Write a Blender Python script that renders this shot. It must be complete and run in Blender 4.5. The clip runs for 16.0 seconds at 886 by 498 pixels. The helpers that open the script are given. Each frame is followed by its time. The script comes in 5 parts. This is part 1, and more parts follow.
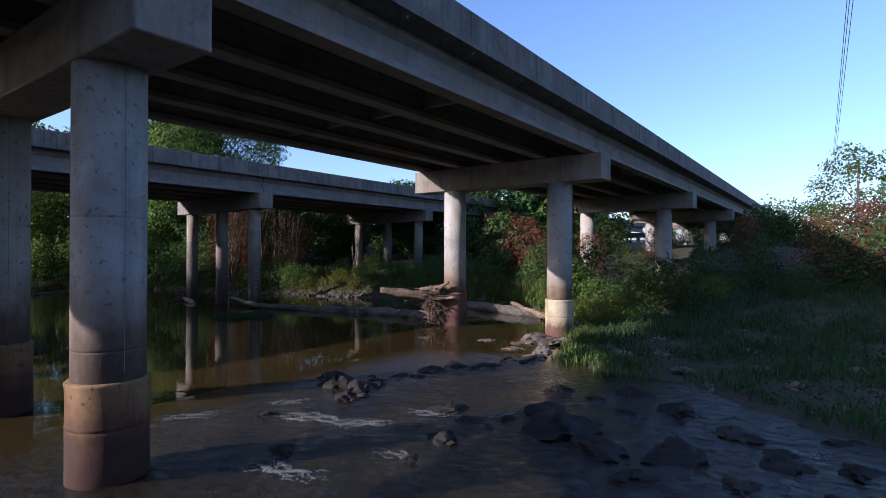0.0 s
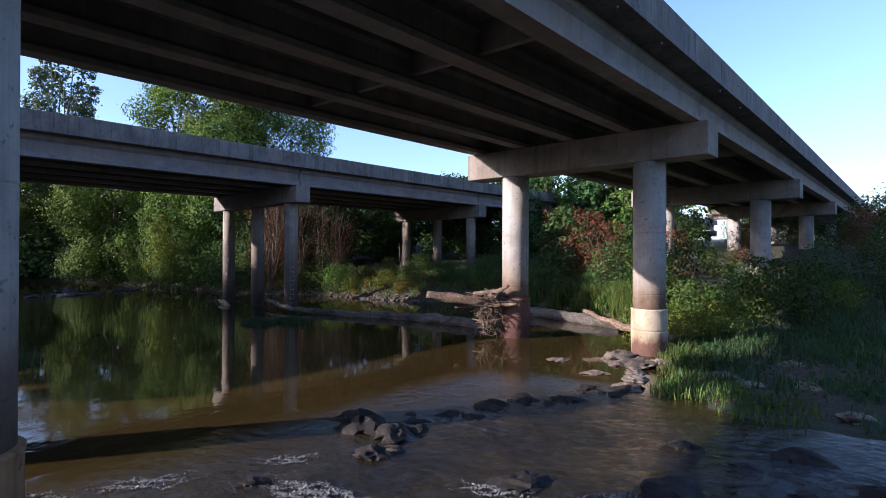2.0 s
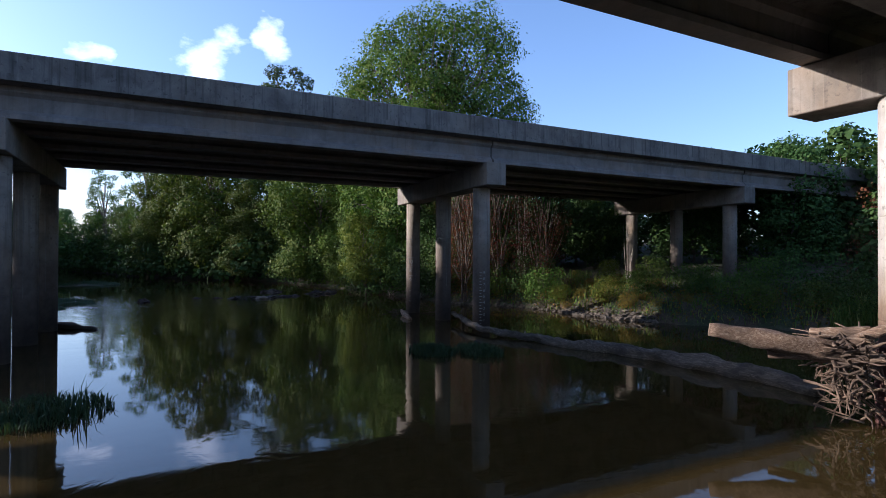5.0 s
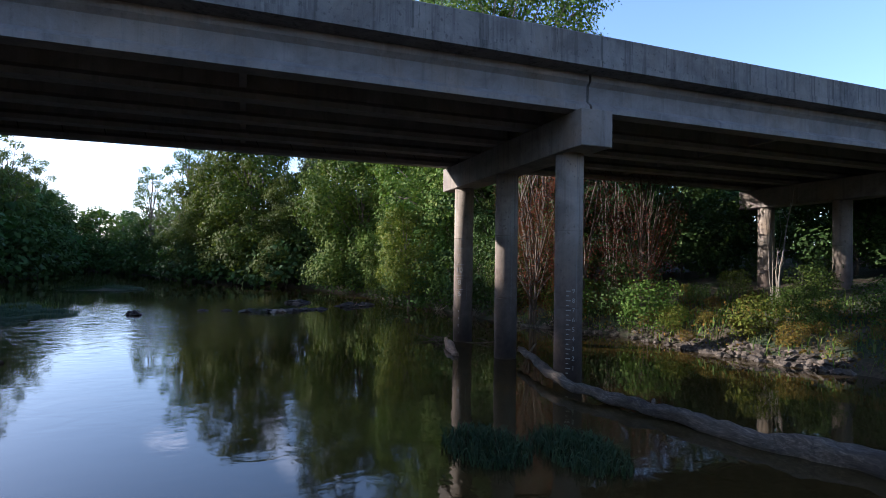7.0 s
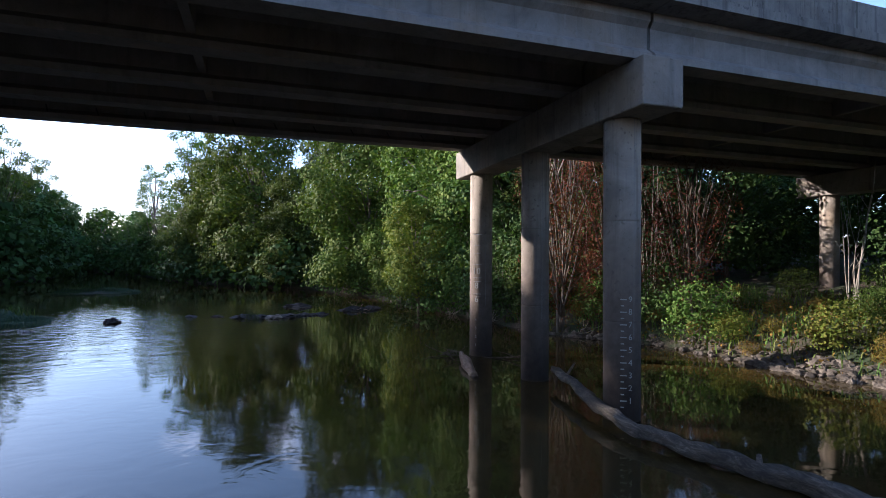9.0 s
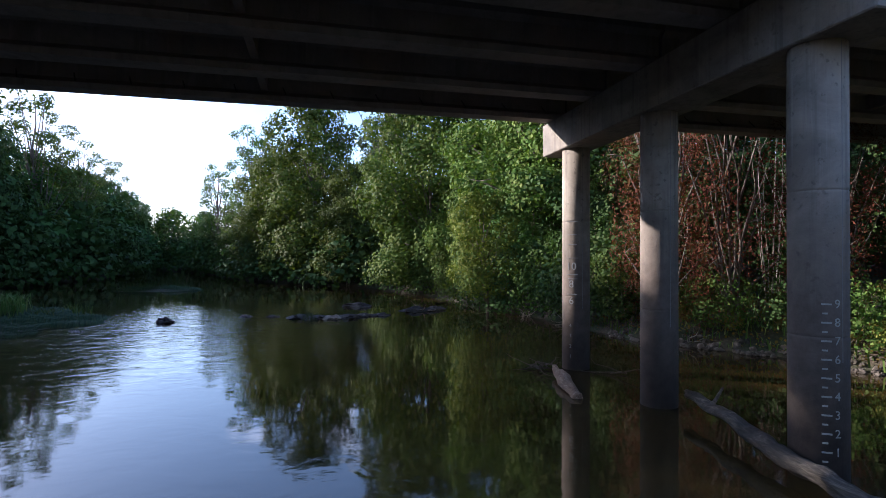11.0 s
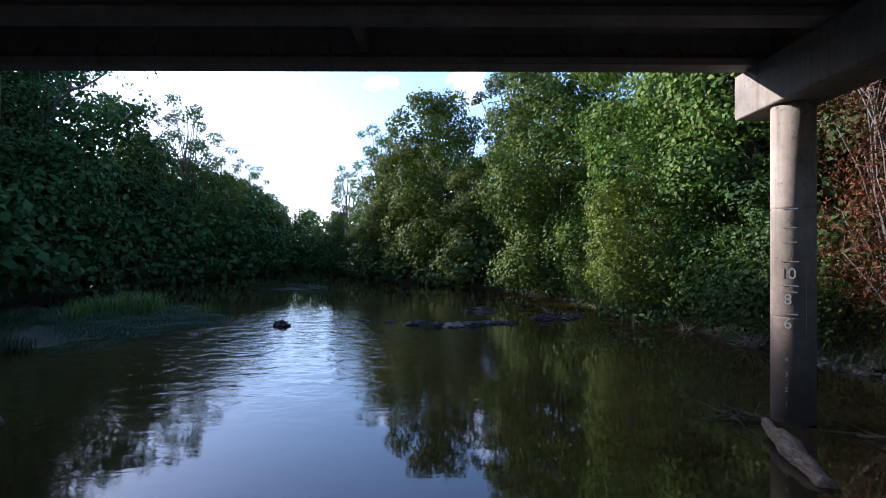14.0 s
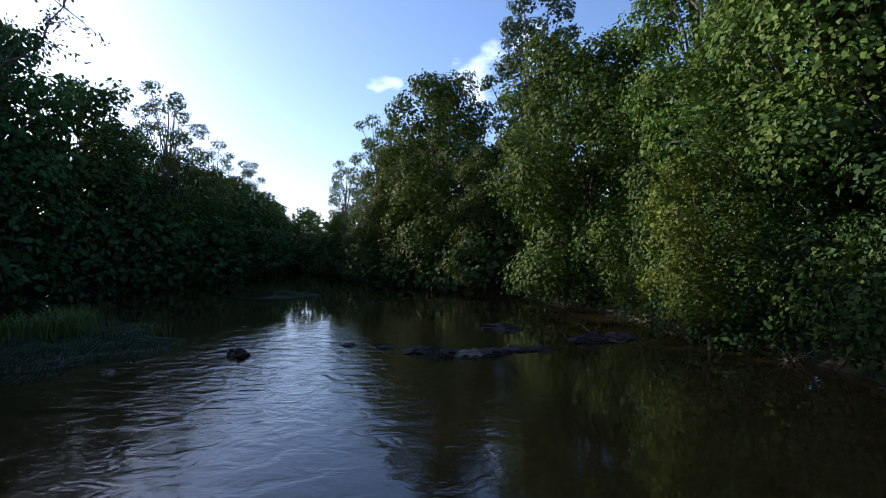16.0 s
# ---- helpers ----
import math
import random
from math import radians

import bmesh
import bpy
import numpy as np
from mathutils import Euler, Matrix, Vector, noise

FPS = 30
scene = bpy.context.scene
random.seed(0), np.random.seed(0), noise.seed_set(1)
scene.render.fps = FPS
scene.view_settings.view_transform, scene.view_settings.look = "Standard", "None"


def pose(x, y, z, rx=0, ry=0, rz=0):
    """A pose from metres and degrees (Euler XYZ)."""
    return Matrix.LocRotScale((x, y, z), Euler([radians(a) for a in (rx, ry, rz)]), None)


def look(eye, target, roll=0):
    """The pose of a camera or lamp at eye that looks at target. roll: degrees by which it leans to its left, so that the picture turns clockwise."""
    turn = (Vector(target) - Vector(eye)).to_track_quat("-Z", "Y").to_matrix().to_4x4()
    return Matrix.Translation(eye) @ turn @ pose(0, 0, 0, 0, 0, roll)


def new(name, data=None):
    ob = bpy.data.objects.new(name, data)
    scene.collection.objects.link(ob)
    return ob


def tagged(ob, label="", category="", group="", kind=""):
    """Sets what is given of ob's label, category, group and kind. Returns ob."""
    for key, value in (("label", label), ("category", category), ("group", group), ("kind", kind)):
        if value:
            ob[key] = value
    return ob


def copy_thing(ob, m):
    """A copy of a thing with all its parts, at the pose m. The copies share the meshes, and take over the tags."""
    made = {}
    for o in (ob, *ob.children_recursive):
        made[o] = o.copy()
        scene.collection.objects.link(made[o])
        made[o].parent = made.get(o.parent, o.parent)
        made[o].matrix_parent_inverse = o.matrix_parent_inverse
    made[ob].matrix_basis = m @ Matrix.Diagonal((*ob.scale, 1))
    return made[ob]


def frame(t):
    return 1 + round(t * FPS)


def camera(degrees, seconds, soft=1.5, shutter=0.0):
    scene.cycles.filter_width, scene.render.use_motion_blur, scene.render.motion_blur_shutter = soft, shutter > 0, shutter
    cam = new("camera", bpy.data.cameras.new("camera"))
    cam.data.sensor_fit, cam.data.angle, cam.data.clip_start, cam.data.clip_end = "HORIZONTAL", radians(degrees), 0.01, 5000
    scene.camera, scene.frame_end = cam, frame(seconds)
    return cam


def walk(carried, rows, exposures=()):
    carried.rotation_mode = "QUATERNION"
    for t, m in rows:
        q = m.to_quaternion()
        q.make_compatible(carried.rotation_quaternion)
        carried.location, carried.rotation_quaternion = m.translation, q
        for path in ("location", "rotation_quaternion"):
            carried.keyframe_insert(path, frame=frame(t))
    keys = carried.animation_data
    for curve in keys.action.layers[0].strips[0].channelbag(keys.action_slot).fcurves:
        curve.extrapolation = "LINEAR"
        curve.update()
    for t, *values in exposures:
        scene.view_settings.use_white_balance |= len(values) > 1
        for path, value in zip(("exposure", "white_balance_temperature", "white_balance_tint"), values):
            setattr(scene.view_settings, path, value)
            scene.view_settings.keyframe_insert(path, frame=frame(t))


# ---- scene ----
cam = camera(79.2, 16.0, 0.8)
PATH = [
    (0, (1.127, 0.027, 4.273), (-0.047, 1.646, 4.279), 0.2),
    (0.5, (0.544, 0.796, 4.264), (-0.629, 2.416, 4.269), 0.2),
    (1, (-0.262, 1.794, 4.184), (-1.476, 3.383, 4.193), 0.2),
    (1.5, (-1.073, 2.782, 4.144), (-2.338, 4.332, 4.153), 0.2),
    (2, (-1.98, 3.764, 4.108), (-3.303, 5.264, 4.116), 0.2),
    (2.5, (-2.989, 4.851, 4.04), (-4.397, 6.272, 4.052), 0.2),
    (3, (-4.171, 5.954, 3.983), (-5.678, 7.268, 3.996), 0.4),
    (3.5, (-5.456, 7.029, 3.992), (-7.065, 8.217, 4.003), 0.3),
    (4, (-6.847, 8.037, 4.028), (-8.54, 9.102, 4.036), 0.2),
    (4.5, (-8.443, 9.039, 4.005), (-10.2, 9.995, 4.016), 0.1),
    (5, (-10.332, 10.151, 3.975), (-12.115, 11.055, 3.99), 0.2),
    (5.2, (-11.122, 10.576, 3.965), (-12.917, 11.458, 3.975), 0.3),
    (7.3, (-20.594, 15.231, 3.984), (-22.472, 15.917, 4.014), 0.7),
    (7.5, (-21.138, 15.528, 3.997), (-23.018, 16.209, 4.023), 0.6),
    (8, (-21.709, 15.84, 4.029), (-23.593, 16.511, 4.051), 0.4),
    (10.3, (-26.081, 16.078, 3.864), (-27.972, 16.73, 3.89), 0.4),
    (10.5, (-26.435, 16.111, 3.836), (-28.328, 16.756, 3.857), 0.3),
    (11, (-26.881, 16.161, 3.765), (-28.827, 16.622, 3.785), 0.2),
    (11.5, (-27.174, 16.264, 3.697), (-29.164, 16.462, 3.72), 0.4),
    (12, (-27.249, 16.277, 3.693), (-29.246, 16.367, 3.717), 0.5),
    (12.5, (-27.439, 16.272, 3.741), (-29.438, 16.325, 3.763), 0.6),
    (13, (-28.146, 16.335, 3.8), (-30.146, 16.366, 3.816), 0.4),
    (13.5, (-29.363, 16.422, 3.824), (-31.363, 16.439, 3.838), 0.2),
    (14, (-30.912, 16.499, 3.878), (-32.912, 16.503, 3.887), 0.1),
    (14.5, (-32.747, 16.567, 3.893), (-34.747, 16.565, 3.9), -0.1),
    (15, (-34.616, 16.585, 3.885), (-36.616, 16.582, 3.892), -0.1),
    (15.5, (-36.514, 16.432, 3.9), (-38.514, 16.424, 3.909), -0.2),
    (16, (-38.06, 16.285, 3.973), (-40.06, 16.269, 3.984), -0.3),
]
EXPOSURES = [(0.0, 0.72, 5400, 23), (1.0, 0.77, 5400, 23), (1.75, 0.98, 5500, 24), (2.5, 1.38, 5750, 25), (3.5, 1.48, 5850, 25), (4.5, 1.03, 5700, 22), (5.0, 0.83, 5600, 19),
             (7.5, 1.45, 5700, 19), (8.0, 1.48, 5700, 19), (11.0, 1.48, 5600, 21), (12.5, 1.47, 5550, 21), (14.0, 1.4, 5450, 20), (15.0, 0.98, 5400, 19), (16.0, 0.5, 5600, 19)]
walk(cam, [(t, look(eye, target, roll)) for t, eye, target, roll in PATH], EXPOSURES)

# ---------------------------------------------------------------- light
SUN = Vector((-1.35, -2.25, 0.92)).normalized()
SUN_EL = math.asin(SUN.z)
SUN_ROT = math.atan2(SUN.x, SUN.y)

world = bpy.data.worlds.new("sky")
scene.world = world
world.use_nodes = True
wn, wl = world.node_tree.nodes, world.node_tree.links
wn.clear()
w_out = wn.new("ShaderNodeOutputWorld")
w_bg = wn.new("ShaderNodeBackground")
w_bg.inputs["Strength"].default_value = 0.15
w_sky = wn.new("ShaderNodeTexSky")
w_sky.sky_type = "NISHITA"
w_sky.sun_disc = False
w_sky.sun_elevation, w_sky.sun_rotation = SUN_EL, SUN_ROT
w_sky.air_density, w_sky.dust_density, w_sky.ozone_density = 1.0, 1.3, 2.6
w_geo = wn.new("ShaderNodeTexCoord")


def cloud_mask(direction, spread, seed):
    """A soft patch of cumulus about one direction of the sky."""
    dot = wn.new("ShaderNodeVectorMath")
    dot.operation = "DOT_PRODUCT"
    dot.inputs[1].default_value = Vector(direction).normalized()
    wl.new(w_geo.outputs["Generated"], dot.inputs[0])
    ramp = wn.new("ShaderNodeMapRange")
    ramp.inputs["From Min"].default_value = math.cos(spread)
    ramp.inputs["From Max"].default_value = math.cos(spread * 0.25)
    ramp.inputs["To Min"].default_value = -0.35
    ramp.inputs["To Max"].default_value = 0.10
    wl.new(dot.outputs["Value"], ramp.inputs["Value"])
    mapping = wn.new("ShaderNodeMapping")
    mapping.inputs["Location"].default_value = (seed, seed * 1.7, seed * 0.3)
    mapping.inputs["Scale"].default_value = (1, 1, 1.8)
    wl.new(w_geo.outputs["Generated"], mapping.inputs["Vector"])
    tex = wn.new("ShaderNodeTexNoise")
    tex.inputs["Scale"].default_value = 9.0
    tex.inputs["Detail"].default_value = 7.0
    tex.inputs["Roughness"].default_value = 0.55
    wl.new(mapping.outputs["Vector"], tex.inputs["Vector"])
    add = wn.new("ShaderNodeMath")
    wl.new(tex.outputs["Fac"], add.inputs[0])
    wl.new(ramp.outputs["Result"], add.inputs[1])
    cut = wn.new("ShaderNodeMapRange")
    cut.inputs["From Min"].default_value = 0.54
    cut.inputs["From Max"].default_value = 0.86
    cut.inputs["To Max"].default_value = 0.85
    wl.new(add.outputs["Value"], cut.inputs["Value"])
    return cut.outputs["Result"]


cloud = None
for direction, spread, seed in (((-0.945, 0.05, 0.335), 0.115, 2.3), ((-0.955, -0.115, 0.30), 0.058, 4.4), ((-0.93, 0.15, 0.36), 0.06, 9.2)):
    m = cloud_mask(direction, spread, seed)
    if cloud is None:
        cloud = m
    else:
        mx = wn.new("ShaderNodeMath")
        mx.operation = "MAXIMUM"
        wl.new(cloud, mx.inputs[0])
        wl.new(m, mx.inputs[1])
        cloud = mx.outputs["Value"]
w_mix = wn.new("ShaderNodeMix")
w_mix.data_type = "RGBA"
w_mix.inputs["B"].default_value = (11, 11.5, 12.5, 1)
wl.new(cloud, w_mix.inputs["Factor"])
wl.new(w_sky.outputs["Color"], w_mix.inputs["A"])
wl.new(w_mix.outputs["Result"], w_bg.inputs["Color"])
wl.new(w_bg.outputs["Background"], w_out.inputs["Surface"])

sun_data = bpy.data.lights.new("sun", "SUN")
sun_data.energy, sun_data.angle, sun_data.color = 5.0, radians(0.53), (1.0, 0.88, 0.70)
sun = new("sun", sun_data)
sun.matrix_world = look(SUN * 100, (0, 0, 0))


# ---------------------------------------------------------------- materials
def material(name):
    m = bpy.data.materials.new(name)
    m.use_nodes = True
    nt = m.node_tree
    return m, nt.nodes, nt.links, nt.nodes["Principled BSDF"]


def noise_node(n, l, scale, detail=4.0, rough=0.55, stretch=None, distortion=0.0, coord="Position"):
    tex = n.new("ShaderNodeTexNoise")
    tex.inputs["Scale"].default_value = scale
    tex.inputs["Detail"].default_value = detail
    tex.inputs["Roughness"].default_value = rough
    tex.inputs["Distortion"].default_value = distortion
    if coord == "Position":
        src = n.new("ShaderNodeNewGeometry").outputs["Position"]
    else:
        src = n.new("ShaderNodeTexCoord").outputs[coord]
    if stretch:
        mp = n.new("ShaderNodeMapping")
        mp.inputs["Scale"].default_value = stretch
        l.new(src, mp.inputs["Vector"])
        src = mp.outputs["Vector"]
    l.new(src, tex.inputs["Vector"])
    return tex.outputs["Fac"]


def ramp_node(n, l, fac, stops):
    r = n.new("ShaderNodeValToRGB")
    els = r.color_ramp.elements
    while len(els) < len(stops):
        els.new(0.5)
    for e, (p, c) in zip(els, stops):
        e.position, e.color = p, (*c, 1) if len(c) == 3 else c
    l.new(fac, r.inputs["Fac"])
    return r.outputs["Color"]


def map_node(n, l, fac, a, b, c=0.0, d=1.0):
    r = n.new("ShaderNodeMapRange")
    for key, v in (("From Min", a), ("From Max", b), ("To Min", c), ("To Max", d)):
        r.inputs[key].default_value = v
    l.new(fac, r.inputs["Value"])
    return r.outputs["Result"]


def mix_node(n, l, fac, a, b, mode="MIX"):
    r = n.new("ShaderNodeMix")
    r.data_type, r.blend_type = "RGBA", mode
    for key, v in (("Factor", fac), ("A", a), ("B", b)):
        if hasattr(v, "links"):
            l.new(v, r.inputs[key])
        elif key == "Factor":
            r.inputs[key].default_value = v
        else:
            r.inputs[key].default_value = (*v, 1)
    return r.outputs["Result"]


def math_node(n, l, op, a, b):
    r = n.new("ShaderNodeMath")
    r.operation = op
    for k, v in enumerate((a, b)):
        if hasattr(v, "links"):
            l.new(v, r.inputs[k])
        else:
            r.inputs[k].default_value = v
    return r.outputs["Value"]


def bump_node(n, l, height, strength, distance, target):
    b = n.new("ShaderNodeBump")
    b.inputs["Strength"].default_value = strength
    b.inputs["Distance"].default_value = distance
    l.new(height, b.inputs["Height"])
    l.new(b.outputs["Normal"], target.inputs["Normal"])


def height_node(n, l):
    sep = n.new("ShaderNodeSeparateXYZ")
    l.new(n.new("ShaderNodeNewGeometry").outputs["Position"], sep.inputs["Vector"])
    return sep.outputs["Z"]


def concrete(name, light, dark, streak=0.5, mud=(), warm=0.35, spots=0.5):
    """Weathered cast concrete: cloudy tone, tan bleeding, vertical run-off streaks, pits; mud: rows of (colour, low height, high height) of flood stains."""
    m, n, l, p = material(name)
    cloudy = noise_node(n, l, 0.8, 8, 0.68, None, 0.5)
    col = ramp_node(n, l, cloudy, ((0.34, dark), (0.5, tuple((a + b) / 2 for a, b in zip(light, dark))), (0.66, light)))
    tan = noise_node(n, l, 0.45, 5, 0.6, (1, 1, 0.6), 0.4)
    col = mix_node(n, l, map_node(n, l, tan, 0.48, 0.70, 0, warm), col, (light[0] * 1.02, light[1] * 0.80, light[2] * 0.56))
    runs = noise_node(n, l, 1.0, 6, 0.65, (4.0, 4.0, 0.14))
    col = mix_node(n, l, map_node(n, l, runs, 0.52, 0.70, 0, streak), col, tuple(0.40 * v for v in dark))
    pale = noise_node(n, l, 1.0, 5, 0.6, (7, 7, 0.25))
    col = mix_node(n, l, map_node(n, l, pale, 0.60, 0.74, 0, 0.30), col, tuple(min(0.6, 1.35 * v) for v in light))
    fine = noise_node(n, l, 22, 4, 0.7)
    col = mix_node(n, l, map_node(n, l, fine, 0.58, 0.75, 0, 0.30), col, tuple(0.6 * v for v in dark))
    blotch = noise_node(n, l, 7.5, 3, 0.55)
    col = mix_node(n, l, map_node(n, l, blotch, 0.61, 0.69, 0, spots), col, tuple(0.35 * v for v in dark))
    for colour, low, high in mud:
        wander = map_node(n, l, noise_node(n, l, 1.1, 6, 0.65, (1, 1, 0.45)), 0.25, 0.75, -0.55, 0.55)
        z = math_node(n, l, "ADD", height_node(n, l), wander)
        shade = mix_node(n, l, map_node(n, l, noise_node(n, l, 3.5, 6, 0.7), 0.35, 0.65), colour, tuple(0.6 * v for v in colour))
        col = mix_node(n, l, map_node(n, l, z, high, low, 0, 0.92), col, shade)
    p.inputs["Roughness"].default_value = 0.88
    l.new(col, p.inputs["Base Color"])
    pits = math_node(n, l, "ADD", math_node(n, l, "MULTIPLY", fine, 0.5), noise_node(n, l, 3.0, 5, 0.6))
    bump_node(n, l, pits, 0.45, 0.03, p)
    return m


# girders and caps darker than the columns: under-deck shade put into their colour
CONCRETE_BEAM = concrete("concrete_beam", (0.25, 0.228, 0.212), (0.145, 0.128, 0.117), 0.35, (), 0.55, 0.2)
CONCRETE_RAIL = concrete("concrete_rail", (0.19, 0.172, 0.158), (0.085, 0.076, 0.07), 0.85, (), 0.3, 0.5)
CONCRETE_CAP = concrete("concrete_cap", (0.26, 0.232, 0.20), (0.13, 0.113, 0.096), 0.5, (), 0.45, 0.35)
CONCRETE_COLUMN_A = concrete("concrete_column_near", (0.40, 0.375, 0.345), (0.25, 0.23, 0.208), 0.30, (((0.20, 0.132, 0.08), 2.4, 3.9), ((0.085, 0.045, 0.027), 1.7, 2.8)), 0.3, 0.6)
CONCRETE_COLUMN_MUDDY = concrete("concrete_column_muddy", (0.39, 0.365, 0.34), (0.24, 0.22, 0.20), 0.35, (((0.15, 0.095, 0.06), 2.5, 4.1), ((0.055, 0.03, 0.019), 1.9, 3.0)), 0.3, 0.7)
CONCRETE_SEAM = concrete("concrete_seam", (0.22, 0.205, 0.19), (0.13, 0.12, 0.11), 0.3)
CONCRETE_COLLAR_RUST = concrete("concrete_collar_rust", (0.24, 0.145, 0.07), (0.085, 0.043, 0.02), 0.7, (((0.12, 0.05, 0.02), 1.0, 1.8), ((0.045, 0.015, 0.01), 0.5, 1.3)), 0.6, 0.7)
CONCRETE_COLUMN_B = concrete("concrete_column_far", (0.33, 0.285, 0.235), (0.17, 0.143, 0.116), 0.55, (((0.13, 0.098, 0.078), 3.0, 5.2), ((0.052, 0.038, 0.031), 0.6, 2.6)), 0.6, 0.5)
CONCRETE_COLLAR = concrete("concrete_collar", (0.36, 0.24, 0.12), (0.14, 0.075, 0.035), 0.7, (((0.17, 0.07, 0.026), 1.0, 1.8), ((0.055, 0.017, 0.011), 0.5, 1.3)), 0.7, 0.5)
CONCRETE_COLLAR_PALE = concrete("concrete_collar_pale", (0.50, 0.43, 0.31), (0.30, 0.23, 0.14), 0.5, (((0.13, 0.05, 0.035), 0.35, 0.85),), 0.6, 0.4)
CONCRETE_COLLAR_MUDDY = concrete("concrete_collar_muddy", (0.19, 0.10, 0.075), (0.10, 0.045, 0.034), 0.5, (((0.085, 0.032, 0.026), 0.5, 1.6),), 0.3, 0.5)
CONCRETE_DARK = concrete("concrete_joint", (0.10, 0.095, 0.085), (0.05, 0.047, 0.042), 0.3)


def leaf_material(name, a, b, c, gloss=0.6):
    """Foliage: each leaf takes its own tone between three colours, and lets some light through."""
    m, n, l, p = material(name)
    geo = n.new("ShaderNodeNewGeometry")
    info = n.new("ShaderNodeObjectInfo")
    tone = ramp_node(n, l, geo.outputs["Random Per Island"], ((0.0, a), (0.55, b), (1.0, c)))
    patch = noise_node(n, l, 0.35, 3, 0.5)
    hue = n.new("ShaderNodeHueSaturation")
    l.new(tone, hue.inputs["Color"])
    l.new(map_node(n, l, math_node(n, l, "ADD", patch, math_node(n, l, "MULTIPLY", info.outputs["Random"], 0.4)), 0.3, 1.1, 0.55, 1.5), hue.inputs["Value"])
    l.new(map_node(n, l, info.outputs["Random"], 0, 1, 0.482, 0.518), hue.inputs["Hue"])
    l.new(hue.outputs["Color"], p.inputs["Base Color"])
    p.inputs["Roughness"].default_value = gloss
    p.inputs["Specular IOR Level"].default_value = 0.06
    tr = n.new("ShaderNodeBsdfTranslucent")
    mixc = mix_node(n, l, 1.0, hue.outputs["Color"], (1.3, 1.45, 0.6), "MULTIPLY")
    l.new(mixc, tr.inputs["Color"])
    sh = n.new("ShaderNodeMixShader")
    sh.inputs["Fac"].default_value = 0.17
    l.new(p.outputs["BSDF"], sh.inputs[1])
    l.new(tr.outputs["BSDF"], sh.inputs[2])
    l.new(sh.outputs["Shader"], n["Material Output"].inputs["Surface"])
    return m


LEAF_GREEN = leaf_material("leaves_green", (0.0342, 0.0616, 0.0129), (0.0584, 0.0934, 0.0188), (0.0967, 0.1232, 0.0297))
LEAF_LIME = leaf_material("leaves_lime", (0.0564, 0.0872, 0.0120), (0.0986, 0.1309, 0.0213), (0.1550, 0.1606, 0.0333))
# brighter copy of the green: sunlight on the crowns put into the leaf colour
LEAF_SUNNY = leaf_material("leaves_sunny", (0.0433, 0.0743, 0.0129), (0.0744, 0.1126, 0.0208), (0.1208, 0.1402, 0.0327))
LEAF_GREY = leaf_material("leaves_grey_green", (0.0403, 0.0590, 0.0308), (0.0671, 0.0897, 0.0462), (0.1006, 0.1204, 0.0660))
# deeper green for backlit and shaded growth: the shade is in the leaf colour
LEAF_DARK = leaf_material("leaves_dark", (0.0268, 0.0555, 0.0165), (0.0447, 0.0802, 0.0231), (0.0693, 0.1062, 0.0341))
LEAF_RUST = leaf_material("leaves_rust", (0.08, 0.03, 0.018), (0.135, 0.05, 0.026), (0.11, 0.065, 0.03))
LEAF_GOLD = leaf_material("leaves_gold", (0.128, 0.112, 0.024), (0.176, 0.104, 0.024), (0.088, 0.104, 0.028))
LEAF_GRASS = leaf_material("grass_blades", (0.048, 0.088, 0.02), (0.08, 0.124, 0.028), (0.136, 0.136, 0.048))
LEAF_FLAT = leaf_material("flat_grass", (0.024, 0.052, 0.02), (0.04, 0.078, 0.028), (0.066, 0.095, 0.034))
LEAF_WATER = leaf_material("water_weed", (0.022, 0.042, 0.022), (0.034, 0.058, 0.03), (0.052, 0.064, 0.03))


def bark_material(name, a, b, scale=4.0):
    m, n, l, p = material(name)
    f = noise_node(n, l, scale, 6, 0.65, (4, 4, 0.6))
    l.new(ramp_node(n, l, f, ((0.3, a), (0.7, b))), p.inputs["Base Color"])
    p.inputs["Roughness"].default_value = 0.92
    bump_node(n, l, f, 0.8, 0.03, p)
    return m


BARK = bark_material("bark", (0.05, 0.04, 0.03), (0.15, 0.125, 0.10))
BARK_PALE = bark_material("bark_pale", (0.11, 0.093, 0.072), (0.27, 0.24, 0.20))


def wood_material(name, a, b, c):
    """Bleached drift wood with grain along the log and mud in the cracks."""
    m, n, l, p = material(name)
    grain = noise_node(n, l, 3.4, 8, 0.75, (0.9, 5, 5), 0.9)
    patch = noise_node(n, l, 0.9, 4, 0.6)
    col = ramp_node(n, l, grain, ((0.32, a), (0.5, b), (0.68, c)))
    col = mix_node(n, l, map_node(n, l, patch, 0.5, 0.68, 0, 0.8), col, tuple(0.45 * v for v in a))
    l.new(col, p.inputs["Base Color"])
    p.inputs["Roughness"].default_value = 0.85
    bump_node(n, l, grain, 0.8, 0.04, p)
    return m


DRIFTWOOD = wood_material("driftwood", (0.05, 0.027, 0.016), (0.155, 0.098, 0.062), (0.37, 0.30, 0.225))
ROOT_WOOD = wood_material("root_wood", (0.05, 0.03, 0.02), (0.13, 0.085, 0.055), (0.30, 0.22, 0.15))
OLD_LOG = wood_material("old_log", (0.018, 0.015, 0.012), (0.07, 0.058, 0.045), (0.20, 0.17, 0.135))
WET_LOG = wood_material("wet_log", (0.016, 0.012, 0.009), (0.04, 0.032, 0.025), (0.085, 0.073, 0.06))


